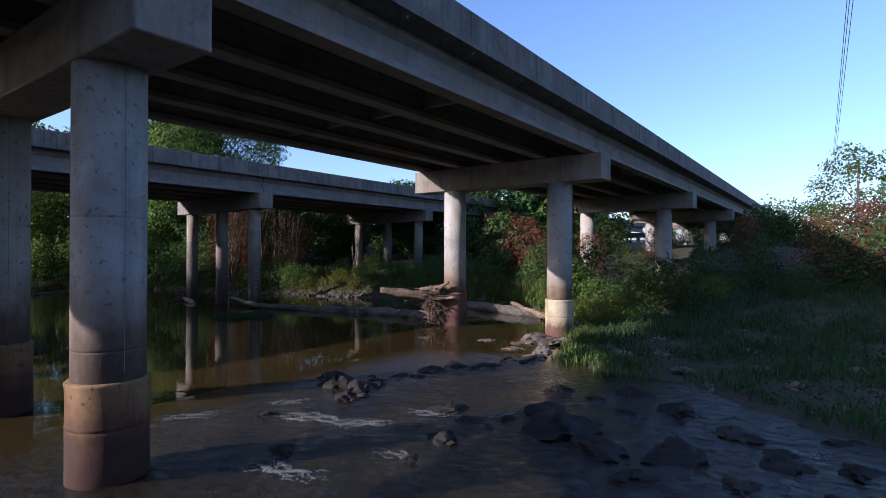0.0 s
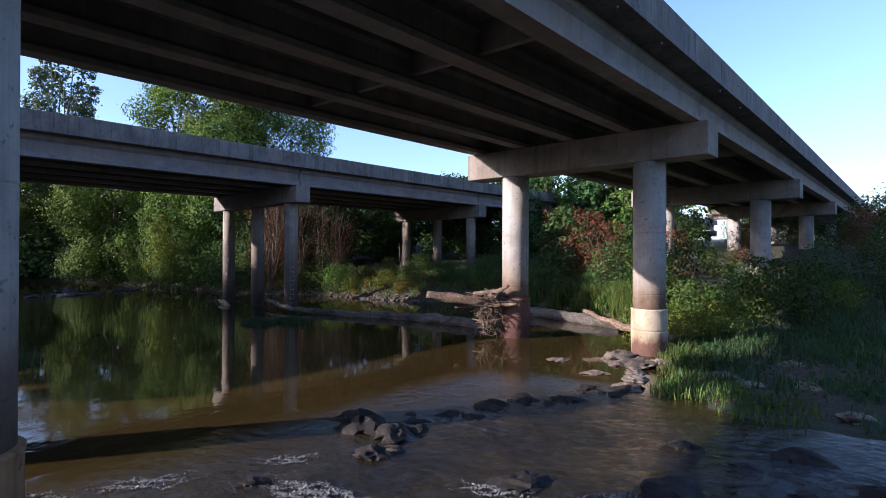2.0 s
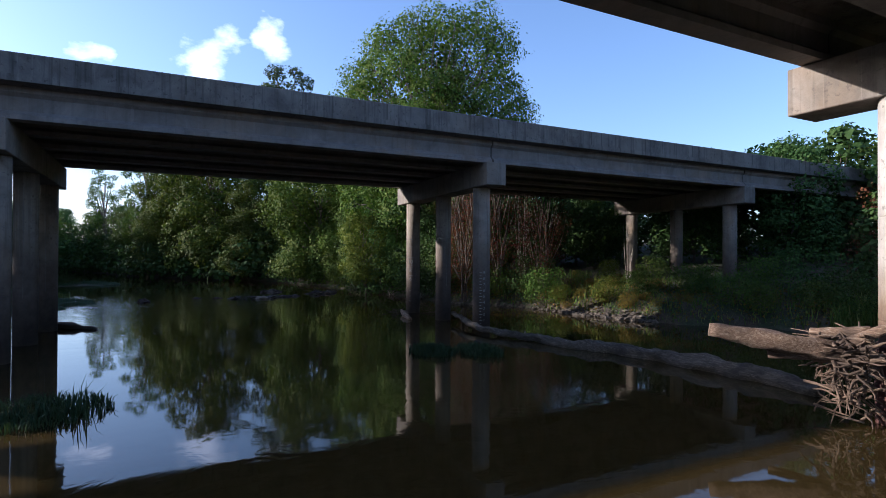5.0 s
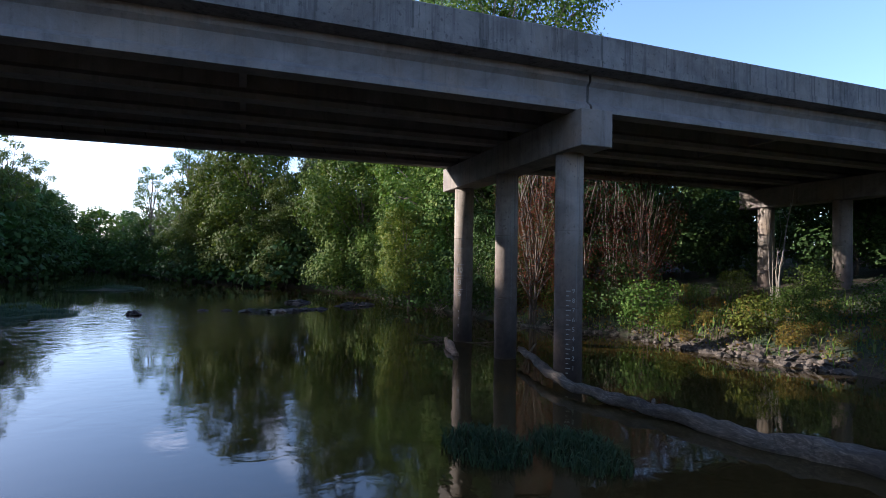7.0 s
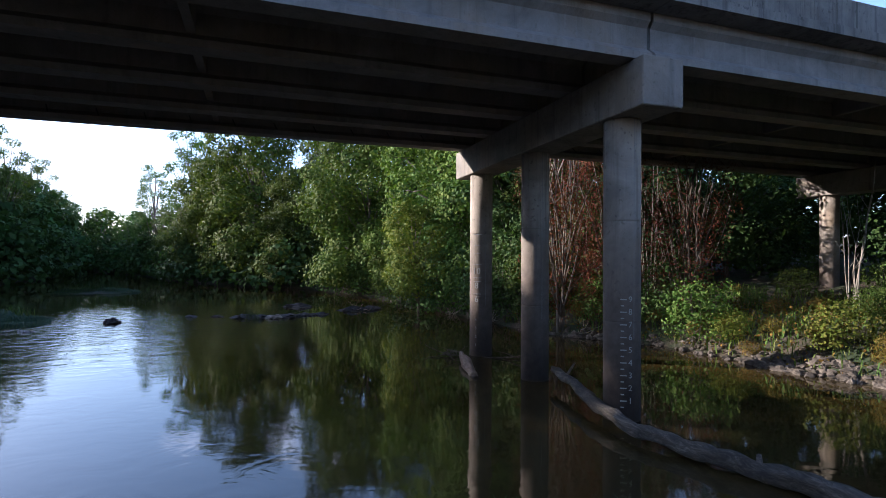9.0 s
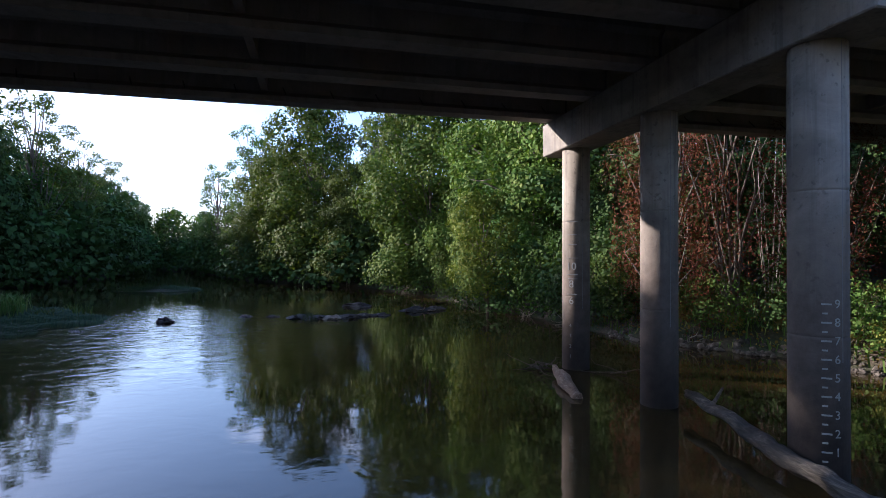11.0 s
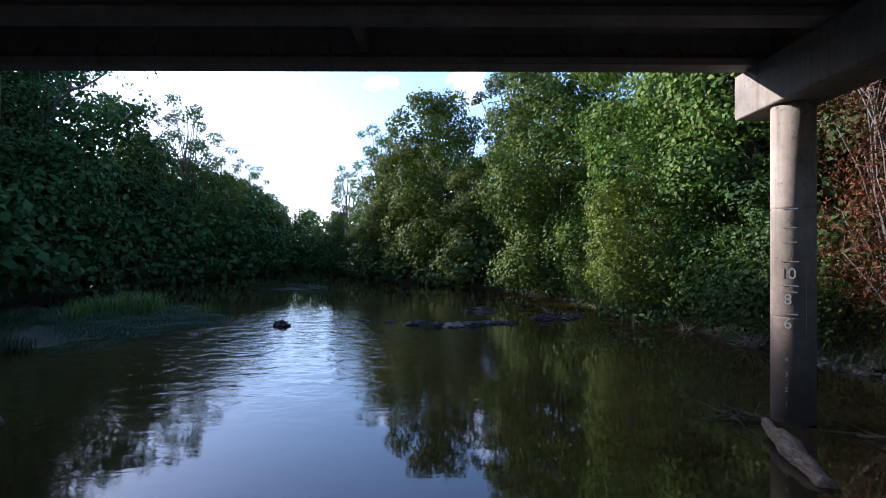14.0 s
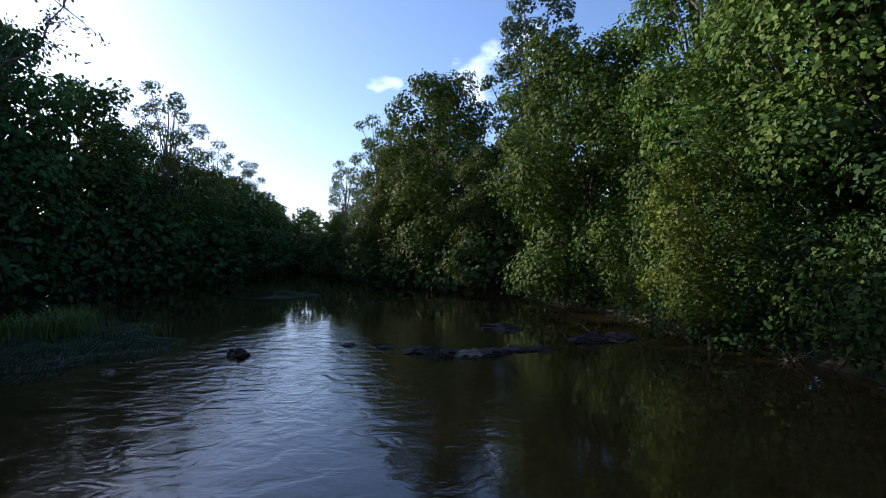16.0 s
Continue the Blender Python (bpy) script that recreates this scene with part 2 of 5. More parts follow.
def rock_material(name, a, b, c):
    m, n, l, p = material(name)
    f = noise_node(n, l, 2.6, 7, 0.65)
    col = ramp_node(n, l, f, ((0.3, a), (0.52, b), (0.72, c)))
    info = n.new("ShaderNodeObjectInfo")
    hue = n.new("ShaderNodeHueSaturation")
    l.new(col, hue.inputs["Color"])
    l.new(map_node(n, l, info.outputs["Random"], 0, 1, 0.7, 1.35), hue.inputs["Value"])
    l.new(hue.outputs["Color"], p.inputs["Base Color"])
    p.inputs["Roughness"].default_value = 0.75
    p.inputs["Specular IOR Level"].default_value = 0.25
    bump_node(n, l, noise_node(n, l, 9, 6, 0.7), 0.7, 0.05, p)
    return m


ROCK_DARK = rock_material("rock_dark", (0.008, 0.007, 0.006), (0.02, 0.017, 0.015), (0.055, 0.046, 0.038))
ROCK_GREY = rock_material("rock_grey", (0.035, 0.029, 0.023), (0.085, 0.07, 0.056), (0.2, 0.168, 0.135))
ROCK_PALE = rock_material("rock_pale", (0.06, 0.045, 0.033), (0.14, 0.11, 0.085), (0.27, 0.225, 0.18))

# ground: leaf litter, mud and low herbs
GROUND, n, l, p = material("ground_soil")
f1 = noise_node(n, l, 0.6, 6, 0.6)
f2 = noise_node(n, l, 7.0, 5, 0.7)
soil = ramp_node(n, l, f2, ((0.35, (0.03, 0.021, 0.013)), (0.6, (0.075, 0.054, 0.034)), (0.75, (0.13, 0.09, 0.055))))
herb = ramp_node(n, l, f2, ((0.35, (0.015, 0.026, 0.009)), (0.65, (0.035, 0.052, 0.017))))
l.new(mix_node(n, l, map_node(n, l, f1, 0.42, 0.58), soil, herb), p.inputs["Base Color"])
p.inputs["Roughness"].default_value = 0.95
bump_node(n, l, f2, 0.8, 0.08, p)

# river water: brown and nearly opaque, with a mirror surface broken by ripples
WATER, n, l, p = material("river_water")
silt = noise_node(n, l, 0.25, 4, 0.5)
brown = ramp_node(n, l, silt, ((0.3, (0.029, 0.02, 0.0065)), (0.7, (0.041, 0.028, 0.0095))))
p.inputs["Roughness"].default_value = 0.03
p.inputs["IOR"].default_value = 1.48
sep = n.new("ShaderNodeSeparateXYZ")
l.new(n.new("ShaderNodeNewGeometry").outputs["Position"], sep.inputs["Vector"])
small = noise_node(n, l, 7.5, 4, 0.6, (1.0, 1.0, 1.0), 0.4)
broad = noise_node(n, l, 1.4, 3, 0.5, (1.0, 0.7, 1.0), 0.8)
calm = map_node(n, l, noise_node(n, l, 0.09, 3, 0.5), 0.40, 0.66, 0.10, 0.65)
rapid = math_node(n, l, "MULTIPLY", map_node(n, l, sep.outputs["X"], -14.0, -9.0, 0, 6.0), map_node(n, l, sep.outputs["Y"], 20.0, 15.5))
riffle = math_node(n, l, "MULTIPLY", math_node(n, l, "MULTIPLY", map_node(n, l, sep.outputs["X"], -70.0, -60.0, 0, 3.2), map_node(n, l, sep.outputs["X"], -42.0, -54.0)), map_node(n, l, sep.outputs["Y"], 20.0, 14.0))
wave = math_node(n, l, "MULTIPLY", math_node(n, l, "ADD", math_node(n, l, "MULTIPLY", small, 0.09), broad), math_node(n, l, "ADD", calm, math_node(n, l, "MULTIPLY", riffle, 1.3)))
quick = math_node(n, l, "MULTIPLY", math_node(n, l, "ADD", math_node(n, l, "MULTIPLY", noise_node(n, l, 3.4, 5, 0.68, (0.8, 1.2, 1.0), 0.6), 1.6), broad), rapid)
wave = math_node(n, l, "ADD", wave, quick)
# riffle colour darkened for its rock bed and, mostly, for shade painted in
bed = math_node(n, l, "MULTIPLY", map_node(n, l, rapid, 1.0, 5.0, 0, 1), map_node(n, l, noise_node(n, l, 0.7, 5, 0.6), 0.35, 0.6, 0.45, 1.0))
l.new(mix_node(n, l, bed, brown, (0.015, 0.0125, 0.009)), p.inputs["Base Color"])
bump_node(n, l, wave, 1.0, 0.012, p)

FOAM, n, l, p = material("foam")
l.new(ramp_node(n, l, noise_node(n, l, 14, 5, 0.7), ((0.35, (0.15, 0.147, 0.138)), (0.7, (0.42, 0.42, 0.40)))), p.inputs["Base Color"])
p.inputs["Roughness"].default_value = 0.6


def plain(name, colour, rough=0.6, metal=0.0):
    m, n, l, p = material(name)
    f = noise_node(n, l, 9.0, 4, 0.6)
    l.new(ramp_node(n, l, f, ((0.3, tuple(0.75 * v for v in colour)), (0.7, colour))), p.inputs["Base Color"])
    p.inputs["Roughness"].default_value, p.inputs["Metallic"].default_value = rough, metal
    return m


GAUGE_PAINT = plain("gauge_paint", (0.34, 0.33, 0.29), 0.7)
CHALK_PAINT = plain("chalk_paint", (0.23, 0.235, 0.24), 0.8)
PIPE = plain("drain_pipe", (0.30, 0.29, 0.27), 0.6)
STEEL_DARK = plain("dark_steel", (0.045, 0.04, 0.035), 0.6, 0.3)
CABLE = plain("cable", (0.22, 0.23, 0.25), 0.45, 0.6)


# ---------------------------------------------------------------- building helpers
def thing(name, label, category, group="", kind="", at=(0, 0, 0)):
    ob = new(name)
    ob.location = at
    ob.empty_display_size = 0.3
    return tagged(ob, label, category, group, kind)


def mesh_from(bm, name, mat, smooth=False):
    me = bpy.data.meshes.new(name)
    bm.to_mesh(me)
    bm.free()
    me.materials.append(mat)
    if smooth:
        me.polygons.foreach_set("use_smooth", [True] * len(me.polygons))
    return me


def part(name, bm, mat, parent, label="", smooth=False):
    """One mesh object under a thing or a part."""
    me = bm if isinstance(bm, bpy.types.Mesh) else mesh_from(bm, name, mat, smooth)
    ob = new(name, me)
    if parent is not None:
        ob.parent = parent
    if label:
        ob["label"] = label
    return ob


def block(x0, x1, y0, y1, z0, z1, bevel=0.02, bm=None):
    """A box with worn edges."""
    own = bmesh.new()
    bmesh.ops.create_cube(own, size=1, matrix=Matrix.Translation(((x0 + x1) / 2, (y0 + y1) / 2, (z0 + z1) / 2)) @ Matrix.Diagonal((x1 - x0, y1 - y0, z1 - z0, 1)))
    if bevel:
        bmesh.ops.bevel(own, geom=own.edges[:], offset=bevel, segments=1, affect="EDGES")
    if bm is None:
        return own
    me = bpy.data.meshes.new("tmp")
    own.to_mesh(me)
    own.free()
    bm.from_mesh(me)
    bpy.data.meshes.remove(me)
    return bm


def extrude_profile(profile, y0, y1):
    """A closed profile of (x, z) drawn along y."""
    bm = bmesh.new()
    a = [bm.verts.new((x, y0, z)) for x, z in profile]
    b = [bm.verts.new((x, y1, z)) for x, z in profile]
    k = len(profile)
    for i in range(k):
        bm.faces.new((a[i], a[(i + 1) % k], b[(i + 1) % k], b[i]))
    bm.faces.new(a[::-1])
    bm.faces.new(b)
    bmesh.ops.recalc_face_normals(bm, faces=bm.faces[:])
    return bm


def lathe(rings, sides=40, x=0.0, y=0.0, wobble=0.0, seed=0):
    """A round upright thing from (radius, z) rings."""
    bm = bmesh.new()
    loops = []
    for r, z in rings:
        loops.append([bm.verts.new((x + (r + wobble * noise.noise((3 * math.cos(a), 3 * math.sin(a) + seed, z * 2.0))) * math.cos(a),
                                    y + (r + wobble * noise.noise((3 * math.cos(a), 3 * math.sin(a) + seed, z * 2.0))) * math.sin(a), z))
                      for a in (2 * math.pi * i / sides for i in range(sides))])
    for lo, hi in zip(loops, loops[1:]):
        for i in range(sides):
            bm.faces.new((lo[i], lo[(i + 1) % sides], hi[(i + 1) % sides], hi[i]))
    bm.faces.new(loops[0][::-1])
    bm.faces.new(loops[-1])
    return bm


def tube(bm, points, radii, sides=6, rough=0.0, seed=0):
    """A tapered, crooked tube along points."""
    pts = [Vector(q) for q in points]
    prev = None
    for i, q in enumerate(pts):
        d = (pts[min(i + 1, len(pts) - 1)] - pts[max(i - 1, 0)]).normalized()
        side = d.cross(Vector((0, 0, 1)) if abs(d.z) < 0.9 else Vector((1, 0, 0))).normalized()
        up = side.cross(d)
        ring = []
        for k in range(sides):
            a = 2 * math.pi * k / sides
            r = radii[i]
            if rough:
                r *= 1 + rough * (noise.noise((q.x * 1.3 + math.cos(a) * 1.5 + seed, q.y * 1.3 + math.sin(a) * 1.5, q.z)) + 0.6 * noise.noise((q.x * 3.1 + math.cos(a) * 3.5, q.y * 3.1 + math.sin(a) * 3.5 + seed, q.z * 3)))
            ring.append(bm.verts.new(q + side * (r * math.cos(a)) + up * (r * math.sin(a))))
        if prev:
            for k in range(sides):
                bm.faces.new((prev[k], prev[(k + 1) % sides], ring[(k + 1) % sides], ring[k]))
        else:
            bm.faces.new(ring[::-1])
        prev = ring
    bm.faces.new(prev)
    return bm


def bent(a, b, n_pts, sway, rng):
    """Points from a to b with a random sway."""
    a, b = Vector(a), Vector(b)
    out = []
    off = Vector((0, 0, 0))
    for i in range(n_pts + 1):
        t = i / n_pts
        if 0 < i < n_pts:
            off = off * 0.6 + Vector((rng.uniform(-1, 1), rng.uniform(-1, 1), rng.uniform(-0.6, 0.6))) * sway
        else:
            off = off * (0 if i == 0 else 0.5)
        out.append(a.lerp(b, t) + off)
    return out


def leaf_mesh(name, centres, normals, sizes, mat, rs, slim=0.5):
    """Many small leaves, each a folded four-cornered blade of its own."""
    k = len(centres)
    nrm = normals / np.maximum(np.linalg.norm(normals, axis=1, keepdims=True), 1e-6)
    t = rs.normal(size=(k, 3))
    t -= nrm * (t * nrm).sum(1, keepdims=True)
    t /= np.maximum(np.linalg.norm(t, axis=1, keepdims=True), 1e-6)
    b = np.cross(nrm, t)
    s = sizes[:, None]
    v = np.empty((k, 4, 3))
    v[:, 0] = centres - t * s * 0.5
    v[:, 1] = centres + b * s * 0.5 * slim + nrm * s * 0.10
    v[:, 2] = centres + t * s * 0.5 - nrm * s * 0.08
    v[:, 3] = centres - b * s * 0.5 * slim + nrm * s * 0.10
    return quads_mesh(name, v, mat)


def quads_mesh(name, v, mat):
    """A mesh of loose quads from an array (k, 4, 3)."""
    k = len(v)
    me = bpy.data.meshes.new(name)
    me.vertices.add(4 * k)
    me.vertices.foreach_set("co", v.astype(np.float32).ravel())
    me.loops.add(4 * k)
    me.loops.foreach_set("vertex_index", np.arange(4 * k, dtype=np.int32))
    me.polygons.add(k)
    me.polygons.foreach_set("loop_start", np.arange(0, 4 * k, 4, dtype=np.int32))
    me.polygons.foreach_set("loop_total", np.full(k, 4, dtype=np.int32))
    me.materials.append(mat)
    me.update()
    me.validate()
    return me


# ---------------------------------------------------------------- ground and river
NORTH_BANK = [(90, 2), (40, 7), (12, 10), (2.2, 14.6), (0.26, 16.4), (-2.21, 18.15), (-6.83, 19.16), (-8.13, 22.09), (-9.4, 26.52), (-13.44, 33.14), (-17.65, 37.6),
              (-23.91, 39.2), (-28.46, 38.72), (-30.99, 35.49), (-36.31, 33.82), (-42.84, 33.3), (-47.73, 29.87), (-51.8, 29.5), (-56.7, 28.9), (-61.1, 28.4), (-65.5, 27.6), (-75.9, 25.8), (-86.4, 22.6), (-94, 17.2), (-100, 11.4), (-110, 5.5), (-140, -6), (-165, -19), (-190, -33), (-260, -70), (-420, -170)]
SOUTH_BANK = [(90, -22), (0, -18), (-40, -17), (-60, -17), (-81.6, -18.12), (-90.59, -16.77), (-116.66, -16.42), (-141.49, -18.05), (-167.63, -25.05), (-220, -50), (-420, -210)]


def along(table, x):
    xs, ys = zip(*sorted(table))
    return np.interp(x, xs, ys)


def ground_height(x, y):
    """Height of the land: river bed, steep banks under the trees, and a low gravel flat by the near bridge."""
    x, y = np.asarray(x, float), np.asarray(y, float)
    dn = y - along(NORTH_BANK, x)
    ds = along(SOUTH_BANK, x) - y
    flat = np.clip((x + 15.0) / 6.0, 0, 1)
    steep = np.interp(dn, [-6, -0.6, 0.3, 1.8, 6, 14, 40, 200], [-1.3, -0.25, 0.12, 0.95, 1.7, 3.0, 5.0, 9.0])
    gentle = np.interp(dn, [-6, -0.6, 0.6, 6, 14, 22, 40, 200], [-0.9, -0.2, 0.08, 0.28, 0.6, 2.0, 4.5, 9.0])
    hn = steep * (1 - flat) + gentle * flat
    hs = np.interp(ds, [-6, -0.6, 0.3, 2.5, 9, 30, 200], [-1.3, -0.25, 0.12, 1.4, 3.2, 6.0, 12.0])
    h = np.maximum(hn, hs)
    far = np.clip((np.hypot(x + 40, y - 10) - 250) / 600, 0, 1)
    return h * (1 - far) + 6.0 * far


def axis(fine0, fine1, step, reach0, reach1, growth=1.28):
    core = list(np.arange(fine0, fine1 + step / 2, step))
    lo, hi = [], []
    d, v = step, core[0]
    while v > reach0:
        d *= growth
        v -= d
        lo.append(v)
    d, v = step, core[-1]
    while v < reach1:
        d *= growth
        v += d
        hi.append(v)
    return np.array(lo[::-1] + core + hi)


def sheet(name, xs, ys, height, mat):
    gx, gy = np.meshgrid(xs, ys, indexing="ij")
    gz = height(gx, gy)
    nx, ny = gx.shape
    verts = np.stack([gx, gy, gz], -1).reshape(-1, 3)
    idx = np.arange(nx * ny).reshape(nx, ny)
    quads = np.stack([idx[:-1, :-1], idx[1:, :-1], idx[1:, 1:], idx[:-1, 1:]], -1).reshape(-1, 4)
    me = bpy.data.meshes.new(name)
    me.vertices.add(len(verts))
    me.vertices.foreach_set("co", verts.astype(np.float32).ravel())
    me.loops.add(quads.size)
    me.loops.foreach_set("vertex_index", quads.astype(np.int32).ravel())
    me.polygons.add(len(quads))
    me.polygons.foreach_set("loop_start", np.arange(0, quads.size, 4, dtype=np.int32))
    me.polygons.foreach_set("loop_total", np.full(len(quads), 4, dtype=np.int32))
    me.polygons.foreach_set("use_smooth", np.ones(len(quads), dtype=bool))
    me.materials.append(mat)
    me.update()
    me.validate()
    return new(name, me)


def lumps(x, y, s, seed):
    return np.sin(x * s + 1.3 * np.sin(y * s * 0.7 + seed)) * np.cos(y * s * 1.1 + 0.9 * np.sin(x * s * 0.6 - seed))


tagged(sheet("ground", axis(-112, 24, 1.0, -2500, 2500), axis(-34, 66, 1.0, -2500, 2500),
             lambda x, y: ground_height(x, y) + 0.10 * lumps(x, y, 0.9, 1) + 0.05 * lumps(x, y, 2.3, 4) * (ground_height(x, y) > 0.05), GROUND),
       "muddy river banks with leaf litter and low herbs", "ground", kind="structure")


def water_height(x, y):
    rapid = np.clip((x + 13.5) / 3.5, 0, 1) * np.clip((18.7 - y) / 3.0, 0, 1) * np.clip((y + 6) / 4, 0, 1) * np.clip((26 - x) / 10, 0, 1)
    w = 0.03 * lumps(x, y, 1.7, 2) + 0.016 * lumps(x + 0.4 * y, y, 3.6, 5) + 0.008 * lumps(x, y - 0.5 * x, 8.0, 3)
    return rapid * (w - 0.03)


tagged(sheet("river_water", axis(-16, 10, 0.16, -420, 90), axis(-2, 22, 0.16, -220, 60), water_height, WATER),
       "calm brown river reflecting trees, rippled over a shallow riffle", "river", kind="structure")


# ---------------------------------------------------------------- bridges
def girder_profile(x, z0, depth):
    """Cross section of a precast I beam with its lower and upper flange."""
    right = [(0.28, 0.0), (0.28, 0.17), (0.09, 0.33), (0.09, depth - 0.33), (0.22, depth - 0.20), (0.22, depth)]
    return [(x + a, z0 + b) for a, b in right] + [(x - a, z0 + b) for a, b in reversed(right)]


def build_bridge(name, label, x_left, x_right, bents, z_left, z_right, cap_h, cap_w, columns, column_r, column_mat, collar, beams, seed, overhang, rail):
    """A girder bridge along y: caps on round columns, I beams, slab and parapets, with the cross fall of its caps."""
    rng = random.Random(seed)
    bridge = thing(name, label, "bridge")
    slope = (z_right - z_left) / (x_right - x_left)

    def zc(x):
        return z_left + slope * (x - x_left)

    depth = 1.14
    for i, y in enumerate(bents):
        bm = block(x_left, x_right, y - cap_w / 2, y + cap_w / 2, 0, cap_h, 0.025)
        for v in bm.verts:
            v.co.z += zc(v.co.x)
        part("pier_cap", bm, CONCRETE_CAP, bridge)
        for j, x in enumerate(columns):
            base = -1.2
            rings = [(column_r, base)]
            for g in (2.41, 4.86):
                rings += [(column_r, g - 0.05), (column_r, g - 0.016), (column_r - 0.012, g - 0.006), (column_r - 0.012, g + 0.006), (column_r, g + 0.016), (column_r, g + 0.05)]
            rings.append((column_r, zc(x) + 0.01))
            col = part("column", lathe(rings, 40, x, y), CONCRETE_COLUMN_MUDDY if collar and i == 0 else column_mat, bridge, smooth=False)
            col.data.polygons.foreach_set("use_smooth", [len(q.vertices) == 4 for q in col.data.polygons])
            if i < 3:
                for a in (0.0, 180.0):
                    sx, sy = x + column_r * math.cos(radians(a)), y + column_r * math.sin(radians(a))
                    part("form_seam", block(sx - 0.004, sx + 0.003, sy - 0.006, sy + 0.006, 2.0, zc(x) - 0.02, 0), CONCRETE_SEAM, col)
            if collar:
                top = collar + rng.uniform(-0.04, 0.04)
                r = column_r + 0.07
                c = part("collar", lathe([(r, -1.2), (r, 0.4), (r, 0.90), (r, 0.945), (r - 0.014, 0.965), (r - 0.012, 0.985), (r + 0.004, 1.0), (r, 1.05), (r, 1.5), (r, top - 0.09), (r + 0.012, top - 0.06), (r + 0.012, top - 0.02), (r - 0.01, top), (column_r - 0.03, top + 0.01)], 48, x, y, 0.02, seed + i * 3 + j),
                         CONCRETE_COLLAR_RUST if i == 0 else CONCRETE_COLLAR if i != 1 else CONCRETE_COLLAR_PALE if j else CONCRETE_COLLAR_MUDDY, col, "rust-stained concrete casing round the column foot")
                c.data.polygons.foreach_set("use_smooth", [len(q.vertices) == 4 for q in c.data.polygons])
    inset = 0.60
    xs = [x_left + inset + (x_right - x_left - 2 * inset) * k / (beams - 1) for k in range(beams)]
    edges = [bents[0] - 20.0] + list(bents)
    for y0, y1 in zip(edges, edges[1:]):
        g0, g1 = y0 + 0.045, y1 - 0.045
        for x in xs:
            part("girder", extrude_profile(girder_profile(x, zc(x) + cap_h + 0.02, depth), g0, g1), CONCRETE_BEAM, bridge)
        for x in (xs[0], xs[-1]):
            z0 = zc(x) + cap_h + 0.03
            part("beam_joint", block(x - 0.075, x + 0.075, y1 - 0.06, y1 + 0.06, z0, z0 + depth - 0.03, 0), CONCRETE_DARK, bridge)
        mid = (y0 + y1) / 2
        for xa, xb in zip(xs, xs[1:]):
            za = zc((xa + xb) / 2) + cap_h + 0.02
            part("diaphragm", block(xa + 0.09, xb - 0.09, mid - 0.10, mid + 0.10, za + 0.34, za + depth, 0), CONCRETE_BEAM, bridge)
        zt = cap_h + 0.02 + depth
        x0, x1 = x_left - overhang, x_right + overhang
        slab = [(x0, zc(x0) + zt + 0.02), (x_left + 0.3, zc(x_left) + zt), (x_right - 0.3, zc(x_right) + zt), (x1, zc(x1) + zt + 0.02),
                (x1, zc(x1) + zt + 0.25), (x0, zc(x0) + zt + 0.25)]
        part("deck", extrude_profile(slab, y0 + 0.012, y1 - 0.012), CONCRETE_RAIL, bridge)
        cuts = (0.0, 0.30, 0.705, 1.0) if rail < 0.8 else (0.0, 0.2, 0.4, 0.6, 0.8, 1.0)
        for side, xe in ((-1, x0), (1, x1)):
            for ca, cb in zip(cuts, cuts[1:]):
                pa = y0 + (y1 - y0) * ca + 0.022
                pb = y0 + (y1 - y0) * cb - 0.022
                zb = zc(xe) + zt + 0.255
                e = -side
                prof = [(xe + e * 0.035, zb), (xe + e * 0.035, zb + rail - 0.03), (xe + e * 0.06, zb + rail), (xe + e * 0.20, zb + rail), (xe + e * 0.25, zb + 0.30), (xe + e * 0.40, zb + 0.06), (xe + e * 0.40, zb)]
                part("parapet_panel", extrude_profile(prof, pa, pb), CONCRETE_RAIL, bridge)
                part("panel_joint", block(min(xe + e * 0.03, xe + e * 0.18), max(xe + e * 0.03, xe + e * 0.18), pb - 0.01, pb + 0.054, zb + 0.01, zb + rail - 0.03, 0), CONCRETE_DARK, bridge)
    return bridge, xs, zc


BENTS_A = [4.58] + [4.73 + 20.8 * k for k in range(1, 8)]
BENTS_B = [4.6 + 20.0 * k for k in range(7)]
bridge_a, girders_a, zcap_a = build_bridge("highway_bridge", "grey concrete girder bridge on round two-column piers over a river",
    -18.96, -7.66, BENTS_A, 7.66, 7.72, 1.25, 1.32, (-16.5, -10.05), 0.63, CONCRETE_COLUMN_A, 1.83, 5, 11, 0.42, 0.81)
bridge_b, girders_b, zcap_b = build_bridge("highway_bridge", "grey concrete girder bridge on round three-column piers beside the other bridge",
    -44.69, -32.95, BENTS_B, 7.25, 7.38, 1.12, 1.13, (-43.25, -38.8, -34.4), 0.45, CONCRETE_COLUMN_B, 0, 5, 23, 0.23, 0.74)

# ---------------------------------------------------------------- marks on the gauge columns
def digit_mesh(text, size):
    cu = bpy.data.curves.new("digit", "FONT")
    cu.body, cu.size, cu.extrude, cu.align_x, cu.align_y = text, size, 0.003, "CENTER", "CENTER"
    ob = bpy.data.objects.new("digit", cu)
    scene.collection.objects.link(ob)
    me = bpy.data.meshes.new_from_object(ob.evaluated_get(bpy.context.evaluated_depsgraph_get()))
    bpy.data.objects.remove(ob)
    return me


def on_column(cx, cy, r, angle, z):
    """The pose of a mark on a column's face, at an angle in degrees from +x."""
    a = radians(angle)
    return Matrix.Translation((cx + r * math.cos(a), cy + r * math.sin(a), z)) @ pose(0, 0, 0, 90, 0, angle + 90)


